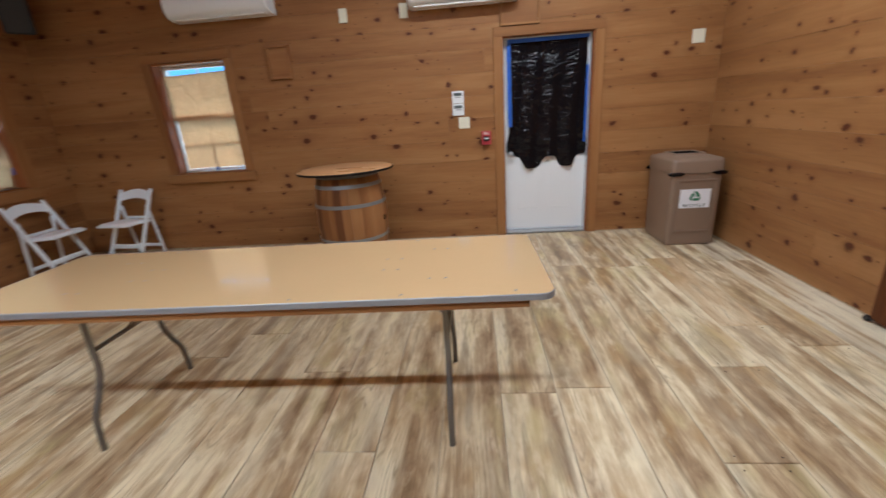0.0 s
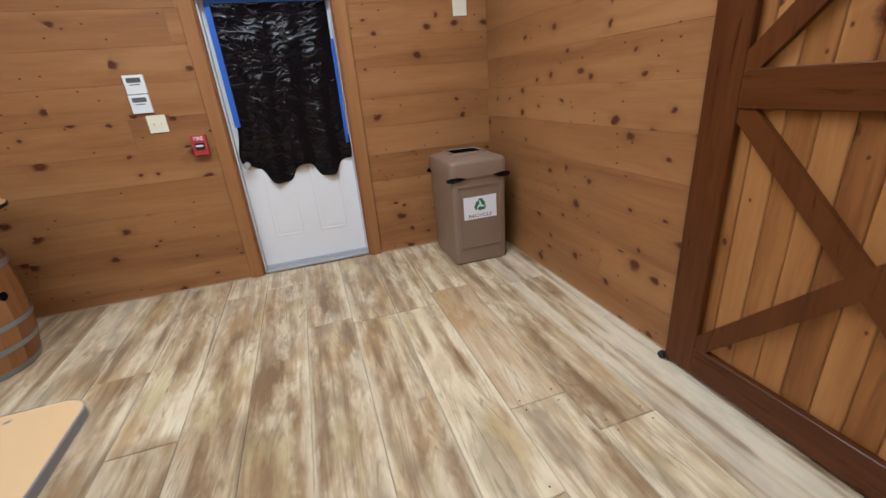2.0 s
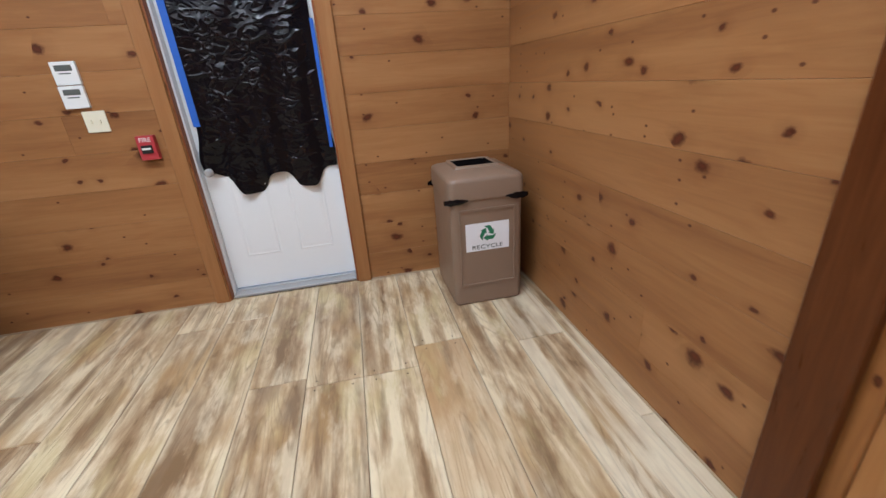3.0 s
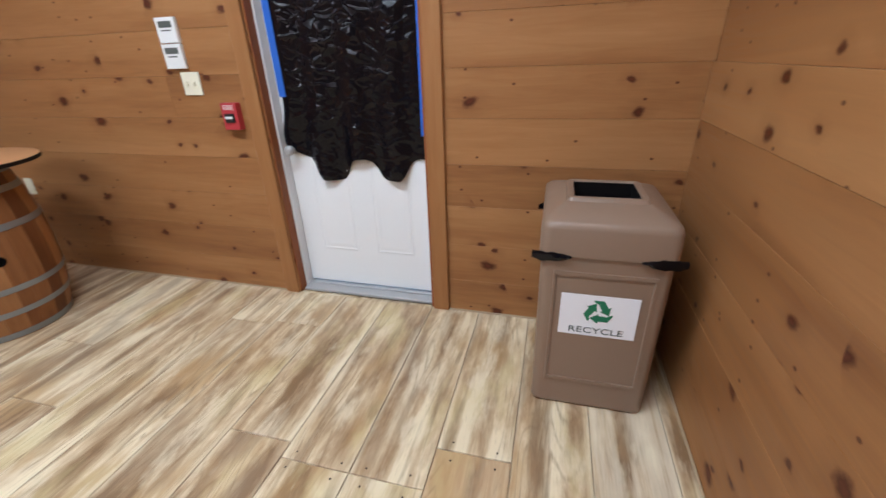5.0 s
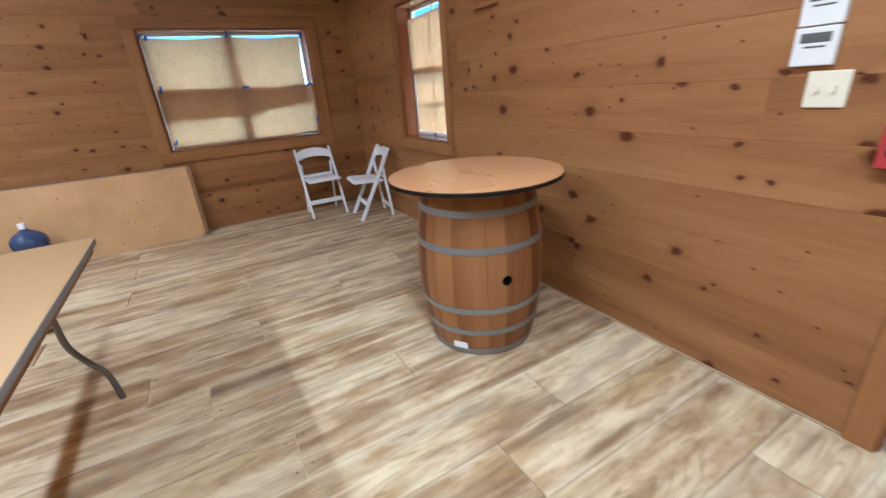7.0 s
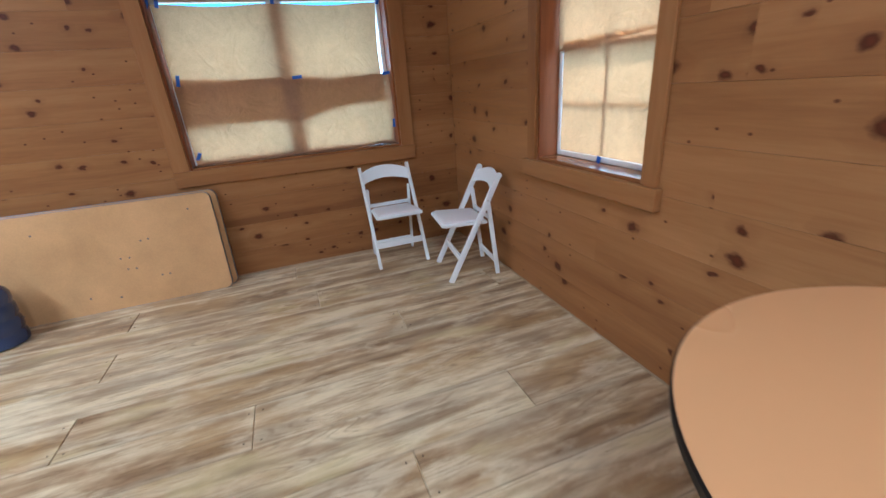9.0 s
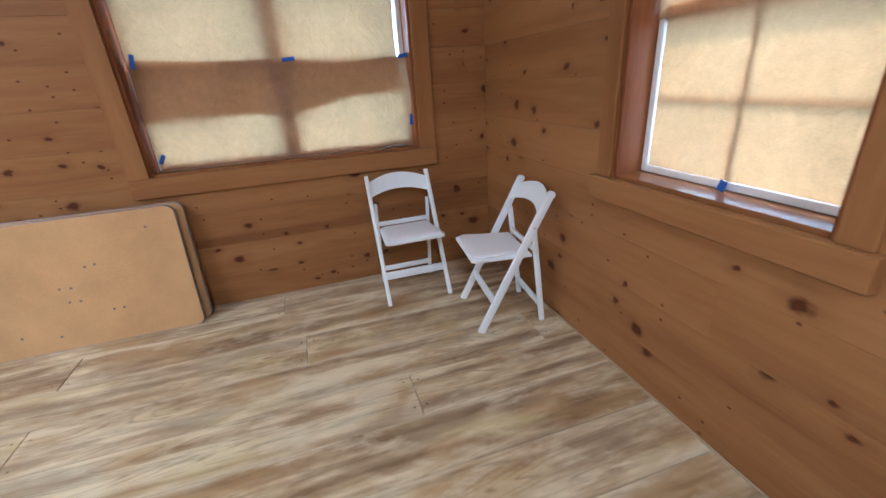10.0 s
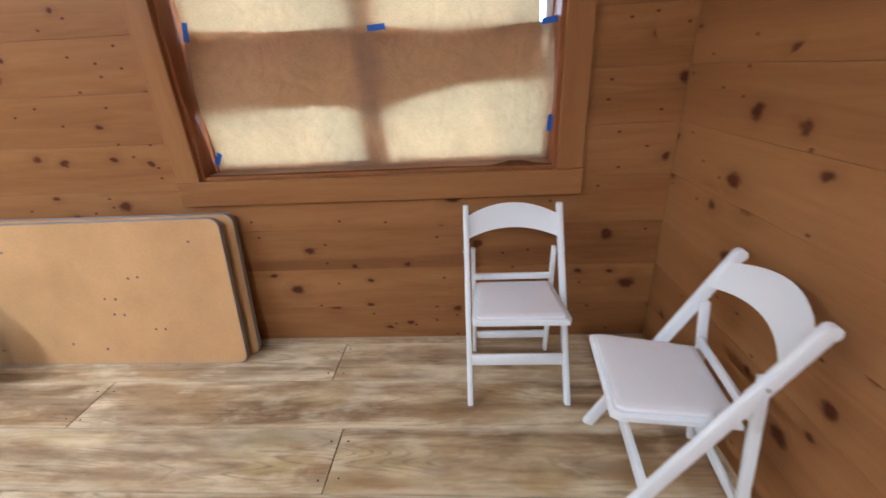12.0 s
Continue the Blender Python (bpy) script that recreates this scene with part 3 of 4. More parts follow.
def tape(a, b, n=(1, 0, 0), w=0.024):
    """A strip of tape from a to b that lies flat on a face with normal n."""
    bm = B()
    bar(bm, a, b, w, 0.0012, side=Vector(n).cross(Vector(b) - Vector(a)), bevel=0.0)
    return tagged(part("tape_strip", bm, TAPE), "strip of blue painter's tape holding the paper", "tape", "window tape")


for y, z, tilt, size in ((2.495, 1.535, 80, 0.075), (3.312, 1.512, 4, 0.075), (4.030, 1.502, 8, 0.08), (2.490, 1.00, 60, 0.06), (4.045, 1.10, 85, 0.07), (2.44, 2.02, 75, 0.06), (2.50, 2.02, 80, 0.05), (3.24, 2.055, 85, 0.09), (4.015, 2.03, 80, 0.06)):
    dy, dz = 0.5 * size * math.cos(radians(tilt)), 0.5 * size * math.sin(radians(tilt))
    tape((WEST - 0.062, y - dy, z - dz), (WEST - 0.062, y + dy, z + dz))
tape((cx + 0.000, NORTH + 0.105, 0.922), (cx + 0.010, NORTH + 0.105, 0.958), (0, 1, 0), 0.030)


def film_point(u, v):
    x = 0.468 + 0.80 * u
    lobes = 0.868 - 0.135 / (1 + ((u - 0.315) / 0.125) ** 6) - 0.125 / (1 + ((u - 0.755) / 0.110) ** 6) + 0.05 * math.exp(-(u / 0.08) ** 2)
    x -= 0.035 * math.exp(-((v - 0.05) / 0.10) ** 2) * (1 - u) ** 3 - 0.025 * math.exp(-((v - 0.08) / 0.12) ** 2) * u ** 3
    z = lobes + (2.028 - lobes) * v
    slack = 0.3 + 0.7 * (1 - v)
    fold = 0.021 * math.sin(24 * u + 1.6 * math.sin(3 * v + 1)) * slack * (1 - v * 0.4)
    wr = 0.012 * noise.noise((x * 5, z * 5, 2.0)) + 0.004 * noise.noise((x * 15, z * 17, 7.0))
    wr += 0.0040 * (1 - abs(noise.noise((x * 8 + 3 * z, z * 13 - 4 * x, 5.0)))) ** 12 + 0.0030 * (1 - abs(noise.noise((x * 19, z * 26 + 5 * x, 8.0)))) ** 10
    hold = min(1.0, 9 * u, 9 * (1 - u), 0.15 + 8 * (1 - v))
    return (x, SLAB - 0.026 - (fold + wr) * hold, z)


sheet("plastic_sheet", film_point, 190, 270, FILM, "wrinkled black plastic sheet taped over the door", "plastic sheet")
for a, b, w in (((0.455, 2.03), (1.282, 2.035), 0.042), ((0.470, 2.01), (0.476, 1.19), 0.040), ((1.274, 1.76), (1.268, 0.99), 0.022)):
    tape((a[0], SLAB - 0.034, a[1]), (b[0], SLAB - 0.034, b[1]), (0, 1, 0), w)


# ---- things ----
SCREWS = [(0.243, -0.344), (0.685, -0.34), (0.565, -0.068), (0.631, -0.069), (0.561, 0.072), (0.631, 0.072), (0.783, -0.187), (0.85, -0.187), (0.777, 0.195), (0.844, 0.191), (1.122, -0.337), (0.672, 0.348), (0.23, 0.352), (1.117, 0.347), (-0.685, 0.34), (-0.565, 0.068), (-0.631, 0.069), (-0.561, -0.072), (-0.631, -0.072), (-0.783, 0.187), (-0.85, 0.187), (-0.777, -0.195), (-0.844, -0.191)]


def folding_table():
    t = thing("folding_table", (-0.918, 1.735, 0), "long tan laminate folding table with metal edge and bent steel legs", "table", rz=1.0)
    L, W, H = 2.54, 0.758, 0.745
    bm = B()
    outline_slab(bm, rounded_rect(L - 0.006, W - 0.006, 0.055, 8), H - 0.022, H)
    part("tabletop", bm, LAMINATE, t)
    bm = B()
    o, i = rounded_rect(L, W, 0.058, 8), rounded_rect(L - 0.0055, W - 0.0055, 0.0555, 8)
    loft(bm, [[(x, y, H - 0.001) for x, y in i], [(x, y, H + 0.0012) for x, y in i], [(x, y, H - 0.002) for x, y in o], [(x, y, H - 0.025) for x, y in o], [(x, y, H - 0.025) for x, y in i]], cap=False)
    part("edge_band", bm, EDGE, t, "dull aluminium edge band")
    for y in (-0.352, 0.352):
        bm = B()
        box(bm, (-L / 2 + 0.10, y - 0.012, H - 0.060), (L / 2 - 0.10, y + 0.012, H - 0.0225), 0.002)
        part("runner", bm, PINE_X_PLAIN, t, "stained wooden runner")
    for x in (-0.80, 0.84):
        for s in (-1, 1):
            bm = B()
            tube(bm, smooth_path([(x, s * 0.20, H - 0.03), (x, s * 0.205, 0.50), (x, s * 0.21, 0.36), (x, s * 0.255, 0.25), (x, s * 0.30, 0.17), (x, s * 0.315, 0.07), (x, s * 0.32, 0.0)], 4), 0.014)
            leg = part("leg", bm, STEEL, t, smooth=True)
        bm = B()
        tube(bm, [(x, -0.205, 0.46), (x, 0.205, 0.46)], 0.011)
        part("crossbar", bm, STEEL, t, smooth=True)
        bm = B()
        tube(bm, smooth_path([(x, 0.0, 0.46), (x - 0.12 * (1 if x > 0 else -1), 0, 0.58), (x - 0.32 * (1 if x > 0 else -1), 0, H - 0.03)], 4), 0.008)
        part("brace", bm, STEEL, t, smooth=True)
    for px, py in SCREWS:
        bm = B()
        lathe(bm, [(0.0065, 0.0), (0.0055, 0.0007), (0.001, 0.0007)], 8, (0, 0, 0))
        bm.transform(pose(px, py, H, 0, 0, 35) @ Matrix.Diagonal((1.4, 0.8, 1.0, 1.0)))
        part("screw_head", bm, STEEL, t)
    return t


folding_table()


def barrel():
    cx, cy = -1.16, 3.91
    t = thing("wine_barrel", (cx, cy, 0), "oak wine barrel with grey hoops and a dark bung hole", "barrel")
    H, R0, R1 = 0.922, 0.285, 0.345

    def radius(z):
        return R0 + (R1 - R0) * (1 - ((z - H / 2) / (H / 2)) ** 2)
    rng = random.Random(5)
    n, a = 24, 0.0
    widths = [rng.uniform(0.75, 1.3) for _ in range(n)]
    total = sum(widths)
    for w in widths:
        da = 2 * math.pi * w / total
        bm = B()
        rings = []
        for k in range(15):
            z = H * k / 14
            r = radius(z)
            g = 0.0004 / r
            rings.append([((r - c) * math.cos(x), (r - c) * math.sin(x), z) for x, c in ((a + g, 0.0007), (a + 3 * g, 0), (a + da / 2, -0.0006), (a + da - 3 * g, 0), (a + da - g, 0.0007), (a + da - g, 0.026), (a + g, 0.026))])
        loft(bm, rings)
        part("stave", bm, STAVE, t, smooth=True)
        a += da
    bm = B()
    lathe(bm, [(0.001, H - 0.04), (0.262, H - 0.04), (0.262, H - 0.015), (0.001, H - 0.015)], 32)
    part("head", bm, STAVE, t)
    for z0, z1 in ((0.005, 0.042), (0.144, 0.177), (0.279, 0.311), (0.609, 0.643), (0.789, 0.822), (0.880, 0.914)):
        bm = B()
        lathe(bm, [(radius(z0) + 0.001, z0), (radius(z0) + 0.0035, z0), (radius((z0 + z1) / 2) + 0.004, (z0 + z1) / 2), (radius(z1) + 0.0035, z1), (radius(z1) + 0.001, z1)], 64, cap=False)
        part("hoop", bm, HOOP, t, "dull galvanized hoop", True)
    ang = math.atan2(3.840 - cy, -0.830 - cx)
    # flat disc on the staves; the shade of the open hole is its colour
    bm = B()
    lathe(bm, [(0.001, 0.0), (0.020, 0.0), (0.024, 0.003), (0.027, 0.0)], 18)
    bm.transform(Matrix.Rotation(ang, 4, "Z") @ pose(R1 + 0.0005, 0, 0.462, 0, 90, 0))
    part("bung_hole", bm, HOLE_SHADE, t, "bung hole drawn as a near-black disc for its inner shade", True)
    a2 = math.atan2(3.66 - cy, -1.0 - cx)
    bm = B()
    box(bm, (-0.002, -0.04, -0.017), (0.0015, 0.04, 0.017), 0.0)
    bm.transform(Matrix.Rotation(a2, 4, "Z") @ pose(radius(0.07) + 0.004, 0, 0.066))
    part("paper_tag", bm, PAPER_WHITE, t, "torn white paper tag")
    d = thing("round_tabletop", (cx - 0.008, cy - 0.004, 0.9225), "round tan laminate tabletop with dark edge on the barrel", "tabletop")
    bm = B()
    lathe(bm, [(0.001, 0.024), (0.446, 0.024), (0.4525, 0.0225)], 96, cap=False)
    lathe(bm, [(0.4525, 0.0225), (0.4525, 0.022)], 96, cap=False)
    part("top_face", bm, DISC, d, smooth=True)
    bm = B()
    lathe(bm, [(0.001, 0.0), (0.448, 0.0), (0.455, 0.003), (0.456, 0.018), (0.4527, 0.0224)], 96, cap=False)
    part("edge", bm, plain("dark_bevel_edge", (0.010, 0.007, 0.006), 0.6, spec=0.2), d, "dark brown bevelled edge", True)
    bm = B()
    lathe(bm, [(0.001, 0.0), (0.012, 0.0), (0.012, 0.0006), (0.001, 0.0006)], 12, (0.03, 0.02, 0.0242))
    part("screw_cap", bm, STEEL, d)


barrel()


def folding_chair():
    t = thing("folding_chair", (-4.435, 3.868, 0), "white resin folding chair with padded vinyl seat, standing open", "chair", "white folding chairs", rz=-90)
    foot, top = (0.195, 0.0), (-0.200, 0.771)

    def post_y(z):
        return foot[0] + (top[0] - foot[0]) * z / top[1]
    for s in (-1, 1):
        bm = B()
        bar(bm, (s * 0.206, foot[0] - 0.004, 0.0), (s * 0.206, top[0], top[1] - 0.008), 0.024, 0.042, bevel=0.006, seg=2)
        cap_m = pose(s * 0.206, top[0] - 0.002, top[1] - 0.010, 0, 90, 0)
        loft(bm, [[cap_m @ Vector((0.0205 * math.cos(a), 0.0205 * math.sin(a), h)) for a in (2 * math.pi * k / 14 for k in range(14))] for h in (-0.0115, 0.0115)])
        part("front_post", bm, WHITE, t, smooth=True)
        bm = B()
        bar(bm, (s * 0.178, -0.188, 0.0), (s * 0.178, -0.142, 0.425), 0.020, 0.032, bevel=0.005, seg=2)
        part("rear_leg", bm, WHITE, t, smooth=True)
        bm = B()
        bar(bm, (s * 0.178, -0.1425, 0.420), (s * 0.178, -0.1225, 0.605), 0.020, 0.032, bevel=0.006, seg=2)
        part("leg_arm", bm, WHITE, t, smooth=True)
        bm = B()
        lathe(bm, [(0.006, 0), (0.006, 0.004)], 10)
        bm.transform(pose(s * 0.219, post_y(0.60), 0.595, 0, 90 * s, 0))
        part("rivet", bm, ALU, t)
    # curved backrest panel
    bm = B()
    rings = []
    for k in range(17):
        u = -1 + 2 * k / 16
        lift, bow = 1 - u * u, -0.030 * (1 - u * u)
        zt, zb = 0.737 + 0.041 * lift, 0.648 + 0.032 * lift
        ring = []
        for z, off in ((zb, 0.007), (zt - 0.006, 0.007), (zt, 0.0), (zt - 0.006, -0.007), (zb, -0.007)):
            ring.append((u * 0.197, post_y(z) + bow + off, z))
        rings.append(ring)
    loft(bm, rings)
    part("backrest", bm, WHITE, t, smooth=True)
    bm = B()
    bar(bm, (-0.195, post_y(0.175), 0.175), (0.195, post_y(0.175), 0.175), 0.020, 0.050, side=(0, 1, 0.0), bevel=0.004, seg=2)
    part("front_crossbar", bm, WHITE, t, smooth=True)
    bm = B()
    bar(bm, (-0.168, -0.176, 0.105), (0.168, -0.176, 0.105), 0.018, 0.036, side=(0, 1, 0.0), bevel=0.004, seg=2)
    part("rear_crossbar", bm, WHITE, t, smooth=True)
    bm = B()
    bar(bm, (-0.170, -0.128, 0.46), (0.170, -0.128, 0.46), 0.016, 0.030, side=(0, 1, 0.0), bevel=0.004, seg=2)
    part("seat_back_rail", bm, WHITE, t, smooth=True)
    # seat frame, wider in front
    def seat_outline(grow):
        return [(-0.172 - grow, -0.120 - grow), (0.172 + grow, -0.120 - grow), (0.192 + grow, 0.20), (0.180 + grow, 0.225 + grow), (-0.180 - grow, 0.225 + grow), (-0.192 - grow, 0.20)]
    bm = B()
    loft(bm, [[(x, y, z + 0.05 * y) for x, y in seat_outline(g)] for g, z in ((-0.012, 0.412), (0.0, 0.418), (0.0, 0.434), (-0.008, 0.440))])
    part("seat_frame", bm, WHITE, t)
    bm = B()
    loft(bm, [[(x * 0.90, (y - 0.05) * 0.90 + 0.05, z + 0.05 * y) for x, y in seat_outline(g)] for g, z in ((0.0, 0.437), (0.0, 0.449), (-0.010, 0.4545), (-0.022, 0.4565))])
    part("seat_pad", bm, PAD, t, "off-white padded vinyl", True)
    return t


chair = folding_chair()
other = copy_thing(chair, pose(-3.920, 4.297, 0, 0, 0, 173.5))
tagged(other, "white resin folding chair turned to face away from the pine wall")


def leaning_table(x_foot, y_end, name_label, length=2.44):
    """A folded table standing on its long edge, tilted to the wall."""
    t = thing("folded_table", (x_foot, y_end - length / 2, 0), name_label, "table", "folded tables")
    H, tilt = 0.765, 6.0
    m = pose(0, 0, 0, 0, -tilt, 0) @ pose(0, 0, H / 2, 90, 0, 90)
    bm = B()
    outline_slab(bm, rounded_rect(length, H, 0.05, 8), -0.010, 0.010)
    bm.transform(m)
    part("tabletop", bm, LEAN, t)
    bm = B()
    o, i = rounded_rect(length, H, 0.05, 8), rounded_rect(length - 0.004, H - 0.004, 0.049, 8)
    loft(bm, [[(x, y, z) for x, y in p] for p, z in ((i, 0.0095), (i, 0.0125), (o, 0.0115), (o, -0.016), (i, -0.016))], cap=False)
    bm.transform(m @ Matrix.Scale(1.004, 4))
    part("edge_band", bm, EDGE, t, "thin aluminium edge band")
    bm = B()
    for y in (-0.30, 0.30):
        box(bm, (-length / 2 + 0.15, y - 0.012, -0.035), (length / 2 - 0.15, y + 0.012, -0.011), 0.002)
    bm.transform(m)
    part("runner", bm, PINE_Y_PLAIN, t)
    rng = random.Random(8)
    for u, v in ((1.06, 0.27), (0.76, 0.10), (0.71, 0.10), (0.60, -0.01), (0.55, -0.01), (0.63, -0.10), (0.58, -0.10), (0.83, -0.18), (0.78, -0.18), (0.48, -0.30), (0.10, 0.25), (0.30, -0.27), (-0.10, -0.30), (-0.2, 0.12)):
        bm = B()
        lathe(bm, [(0.0075, 0.010), (0.0065, 0.0112), (0.001, 0.0112)], 8, (u + rng.uniform(-0.006, 0.006), v + rng.uniform(-0.006, 0.006), 0))
        bm.transform(m)
        part("screw_head", bm, STEEL, t)
    return t


leaning_table(-4.548, 2.515, "tan folded table standing on edge against the pine wall")
leaning_table(-4.612, 2.548, "second folded table standing on edge behind another")


def water_jug(at, mat, label):
    t = thing("water_jug", at, label, "water jug", "water jugs")
    bm = B()
    prof = [(0.001, 0.0), (0.115, 0.0), (0.132, 0.012), (0.135, 0.03)]
    for k in range(3):
        z = 0.07 + 0.095 * k
        prof += [(0.135, z), (0.129, z + 0.012), (0.129, z + 0.026), (0.135, z + 0.038)]
    prof += [(0.135, 0.335), (0.126, 0.365), (0.095, 0.400), (0.055, 0.425), (0.030, 0.440), (0.027, 0.475), (0.027, 0.480), (0.022, 0.480)]
    lathe(bm, prof, 40)
    part("bottle", bm, mat, t, smooth=True)
    bm = B()
    lathe(bm, [(0.0285, 0.450), (0.031, 0.452), (0.031, 0.492), (0.027, 0.500), (0.001, 0.501)], 24, cap=False)
    part("cap", bm, PAPER_WHITE, t, "white cap", True)
    return t


water_jug((-4.335, 1.155, 0), JUG, "blue plastic water jug with white cap before the tables")
water_jug((-4.34, 0.69, 0), GREEN_JUG, "dark green plastic water jug standing before the tables")


def lettering(text, size, depth):
    curve = bpy.data.curves.new("text", "FONT")
    curve.body, curve.size, curve.extrude, curve.align_x, curve.align_y = text, size, depth, "CENTER", "CENTER"
    curve.resolution_u = 3
    ob = bpy.data.objects.new("text", curve)
    scene.collection.objects.link(ob)
    bpy.context.view_layer.update()
    me = bpy.data.meshes.new_from_object(ob.evaluated_get(bpy.context.evaluated_depsgraph_get()))
    bm = B()
    bm.from_mesh(me)
    bpy.data.objects.remove(ob)
    bpy.data.curves.remove(curve)
    bpy.data.meshes.remove(me)
    return bm


def recycling_bin():
    t = thing("recycling_bin", (2.141, 4.235, 0), "brown plastic recycling bin with domed lid in the corner", "bin")

    def ring(w, d, z, r=0.035, shift=0.0):
        return [(x, y + shift, z) for x, y in rounded_rect(w, d, r, 5)]
    bm = B()
    W0, W1, D0, D1, HB = 0.446, 0.452, 0.530, 0.540, 0.700
    loft(bm, [ring(W0 - 0.02, D0 - 0.02, 0.0), ring(W0, D0, 0.012), ring(W0 + (W1 - W0) * 0.5, D0 + (D1 - D0) * 0.5, HB / 2), ring(W1, D1, HB)])
    part("body", bm, BIN, t, smooth=True)
    # raised border of the front panel, on the sloping face

    def face_y(z):
        return -(D0 + (D1 - D0) * z / HB) / 2
    for n, a, b in (("panel_border", (-0.178, 0.135), (0.178, 0.150)), ("panel_border", (-0.178, 0.628), (0.178, 0.643)), ("panel_border", (-0.178, 0.150), (-0.164, 0.628)), ("panel_border", (0.164, 0.150), (0.178, 0.628))):
        bm = B()
        rings = []
        for z in (a[1], b[1]):
            y = face_y(z)
            rings.append([(a[0], y + 0.004, z), (b[0], y + 0.004, z), (b[0] - 0.003, y - 0.006, z), (a[0] + 0.003, y - 0.006, z)])
        loft(bm, rings)
        part(n, bm, BIN, t)
    # black liner peeping out under the lid
    rng = random.Random(2)
    for sx, sy, run in ((-1, -1, 0.105), (1, -1, 0.115), (-1, 1, 0.06)):
        bm = B()
        rings = []
        for k in range(9):
            f = k / 8
            fat = 0.004 + 0.017 * math.sin(math.pi * min(1.0, 0.12 + f * 0.95)) ** 0.8
            x = sx * (W1 / 2 + 0.034 - (run + 0.034) * f)
            y = sy * (D1 / 2 + 0.008 - 0.02 * (1 - f) ** 3)
            z = 0.697 + 0.006 * f
            wob = [rng.uniform(0.75, 1.25) for _ in range(6)]
            rings.append([(x, y + 0.010 * w * math.cos(a), z + fat * w * math.sin(a)) for a, w in zip((2 * math.pi * q / 6 for q in range(6)), wob)])
        loft(bm, rings)
        part("liner_tuft", bm, FILM, t, "black plastic liner sticking out", True)
    lid = B()
    LW, LD = 0.466, 0.556
    loft(lid, [ring(LW - 0.01, LD - 0.01, 0.700), ring(LW, LD, 0.703), ring(LW, LD, 0.803, 0.04), ring(LW - 0.007, LD - 0.007, 0.820, 0.045), ring(LW - 0.028, LD - 0.030, 0.832, 0.05), ring(0.30, 0.275, 0.853, 0.02, 0.035), ring(0.285, 0.260, 0.866, 0.02, 0.035), ring(0.245, 0.222, 0.866, 0.008, 0.035), ring(0.238, 0.215, 0.860, 0.006, 0.035)], cap=False)
    lid_ob = part("lid", lid, BIN, t, smooth=True)
    # inner walls of the slot, coloured near-black for the shade inside
    bm = B()
    loft(bm, [ring(0.238, 0.215, 0.8605, 0.006, 0.035), ring(0.230, 0.205, 0.72, 0.006, 0.035), ring(0.02, 0.02, 0.71, 0.006, 0.035)], cap=False)
    part("dark_opening", bm, HOLE_SHADE, lid_ob, "slot with its inner shade coloured near-black")
    # label with the recycling arrows
    slope = math.degrees(math.atan2((D1 - D0) / 2, HB))
    frame_m = pose(-0.003, face_y(0.462) - 0.0035, 0.462, 90 + slope, 0, 0)
    bm = B()
    box(bm, (-0.138, -0.090, -0.002), (0.138, 0.090, 0.0), 0.0)
    bm.transform(frame_m)
    sign = part("label_card", bm, PAPER_WHITE, t, "white recycling label")
    r, half = 0.0300, 0.0135
    outer, inner = Vector((-math.sqrt(3) * (r + half), -r - half)), Vector((-math.sqrt(3) * (r - half), half - r))
    up, inward = Vector((0.5, 0.866)), Vector((0.866, -0.5))
    fold = [outer + Vector((0.036, 0.0)), inner, outer + 0.043 * up + 2 * half * inward, outer + 0.043 * up, outer + 0.036 * up]
    shaft = [fold[0], Vector((-0.002, -r - half)), Vector((-0.002, half - r)), inner]
    head = [Vector((-0.002, -r - 0.024)), Vector((0.031, -r)), Vector((-0.002, 0.024 - r))]
    for k in range(3):
        bm = B()
        turn = Matrix.Translation((0.0, 0.019, 0.0008)) @ Matrix.Rotation(radians(120 * k), 4, "Z") @ Matrix.Diagonal((-0.92, 0.92, 0.92, 1.0))
        for poly in (fold, shaft, head):
            bm.faces.new([bm.verts.new(turn @ p.to_3d()) for p in poly])
        ret = bmesh.ops.extrude_face_region(bm, geom=list(bm.faces))
        bmesh.ops.translate(bm, vec=(0, 0, 0.0006), verts=[v for v in ret["geom"] if isinstance(v, bmesh.types.BMVert)])
        bmesh.ops.recalc_face_normals(bm, faces=list(bm.faces))
        bm.transform(frame_m)
        part("arrow", bm, GREEN, sign)
    word = lettering("RECYCLE", 0.040, 0.0006)
    word.transform(frame_m @ Matrix.Translation((-0.002, -0.066, 0.001)) @ Matrix.Diagonal((1.22, 0.92, 1.0, 1.0)))
    part("lettering", word, INK, sign, "dark printed word")
    return t


recycling_bin()


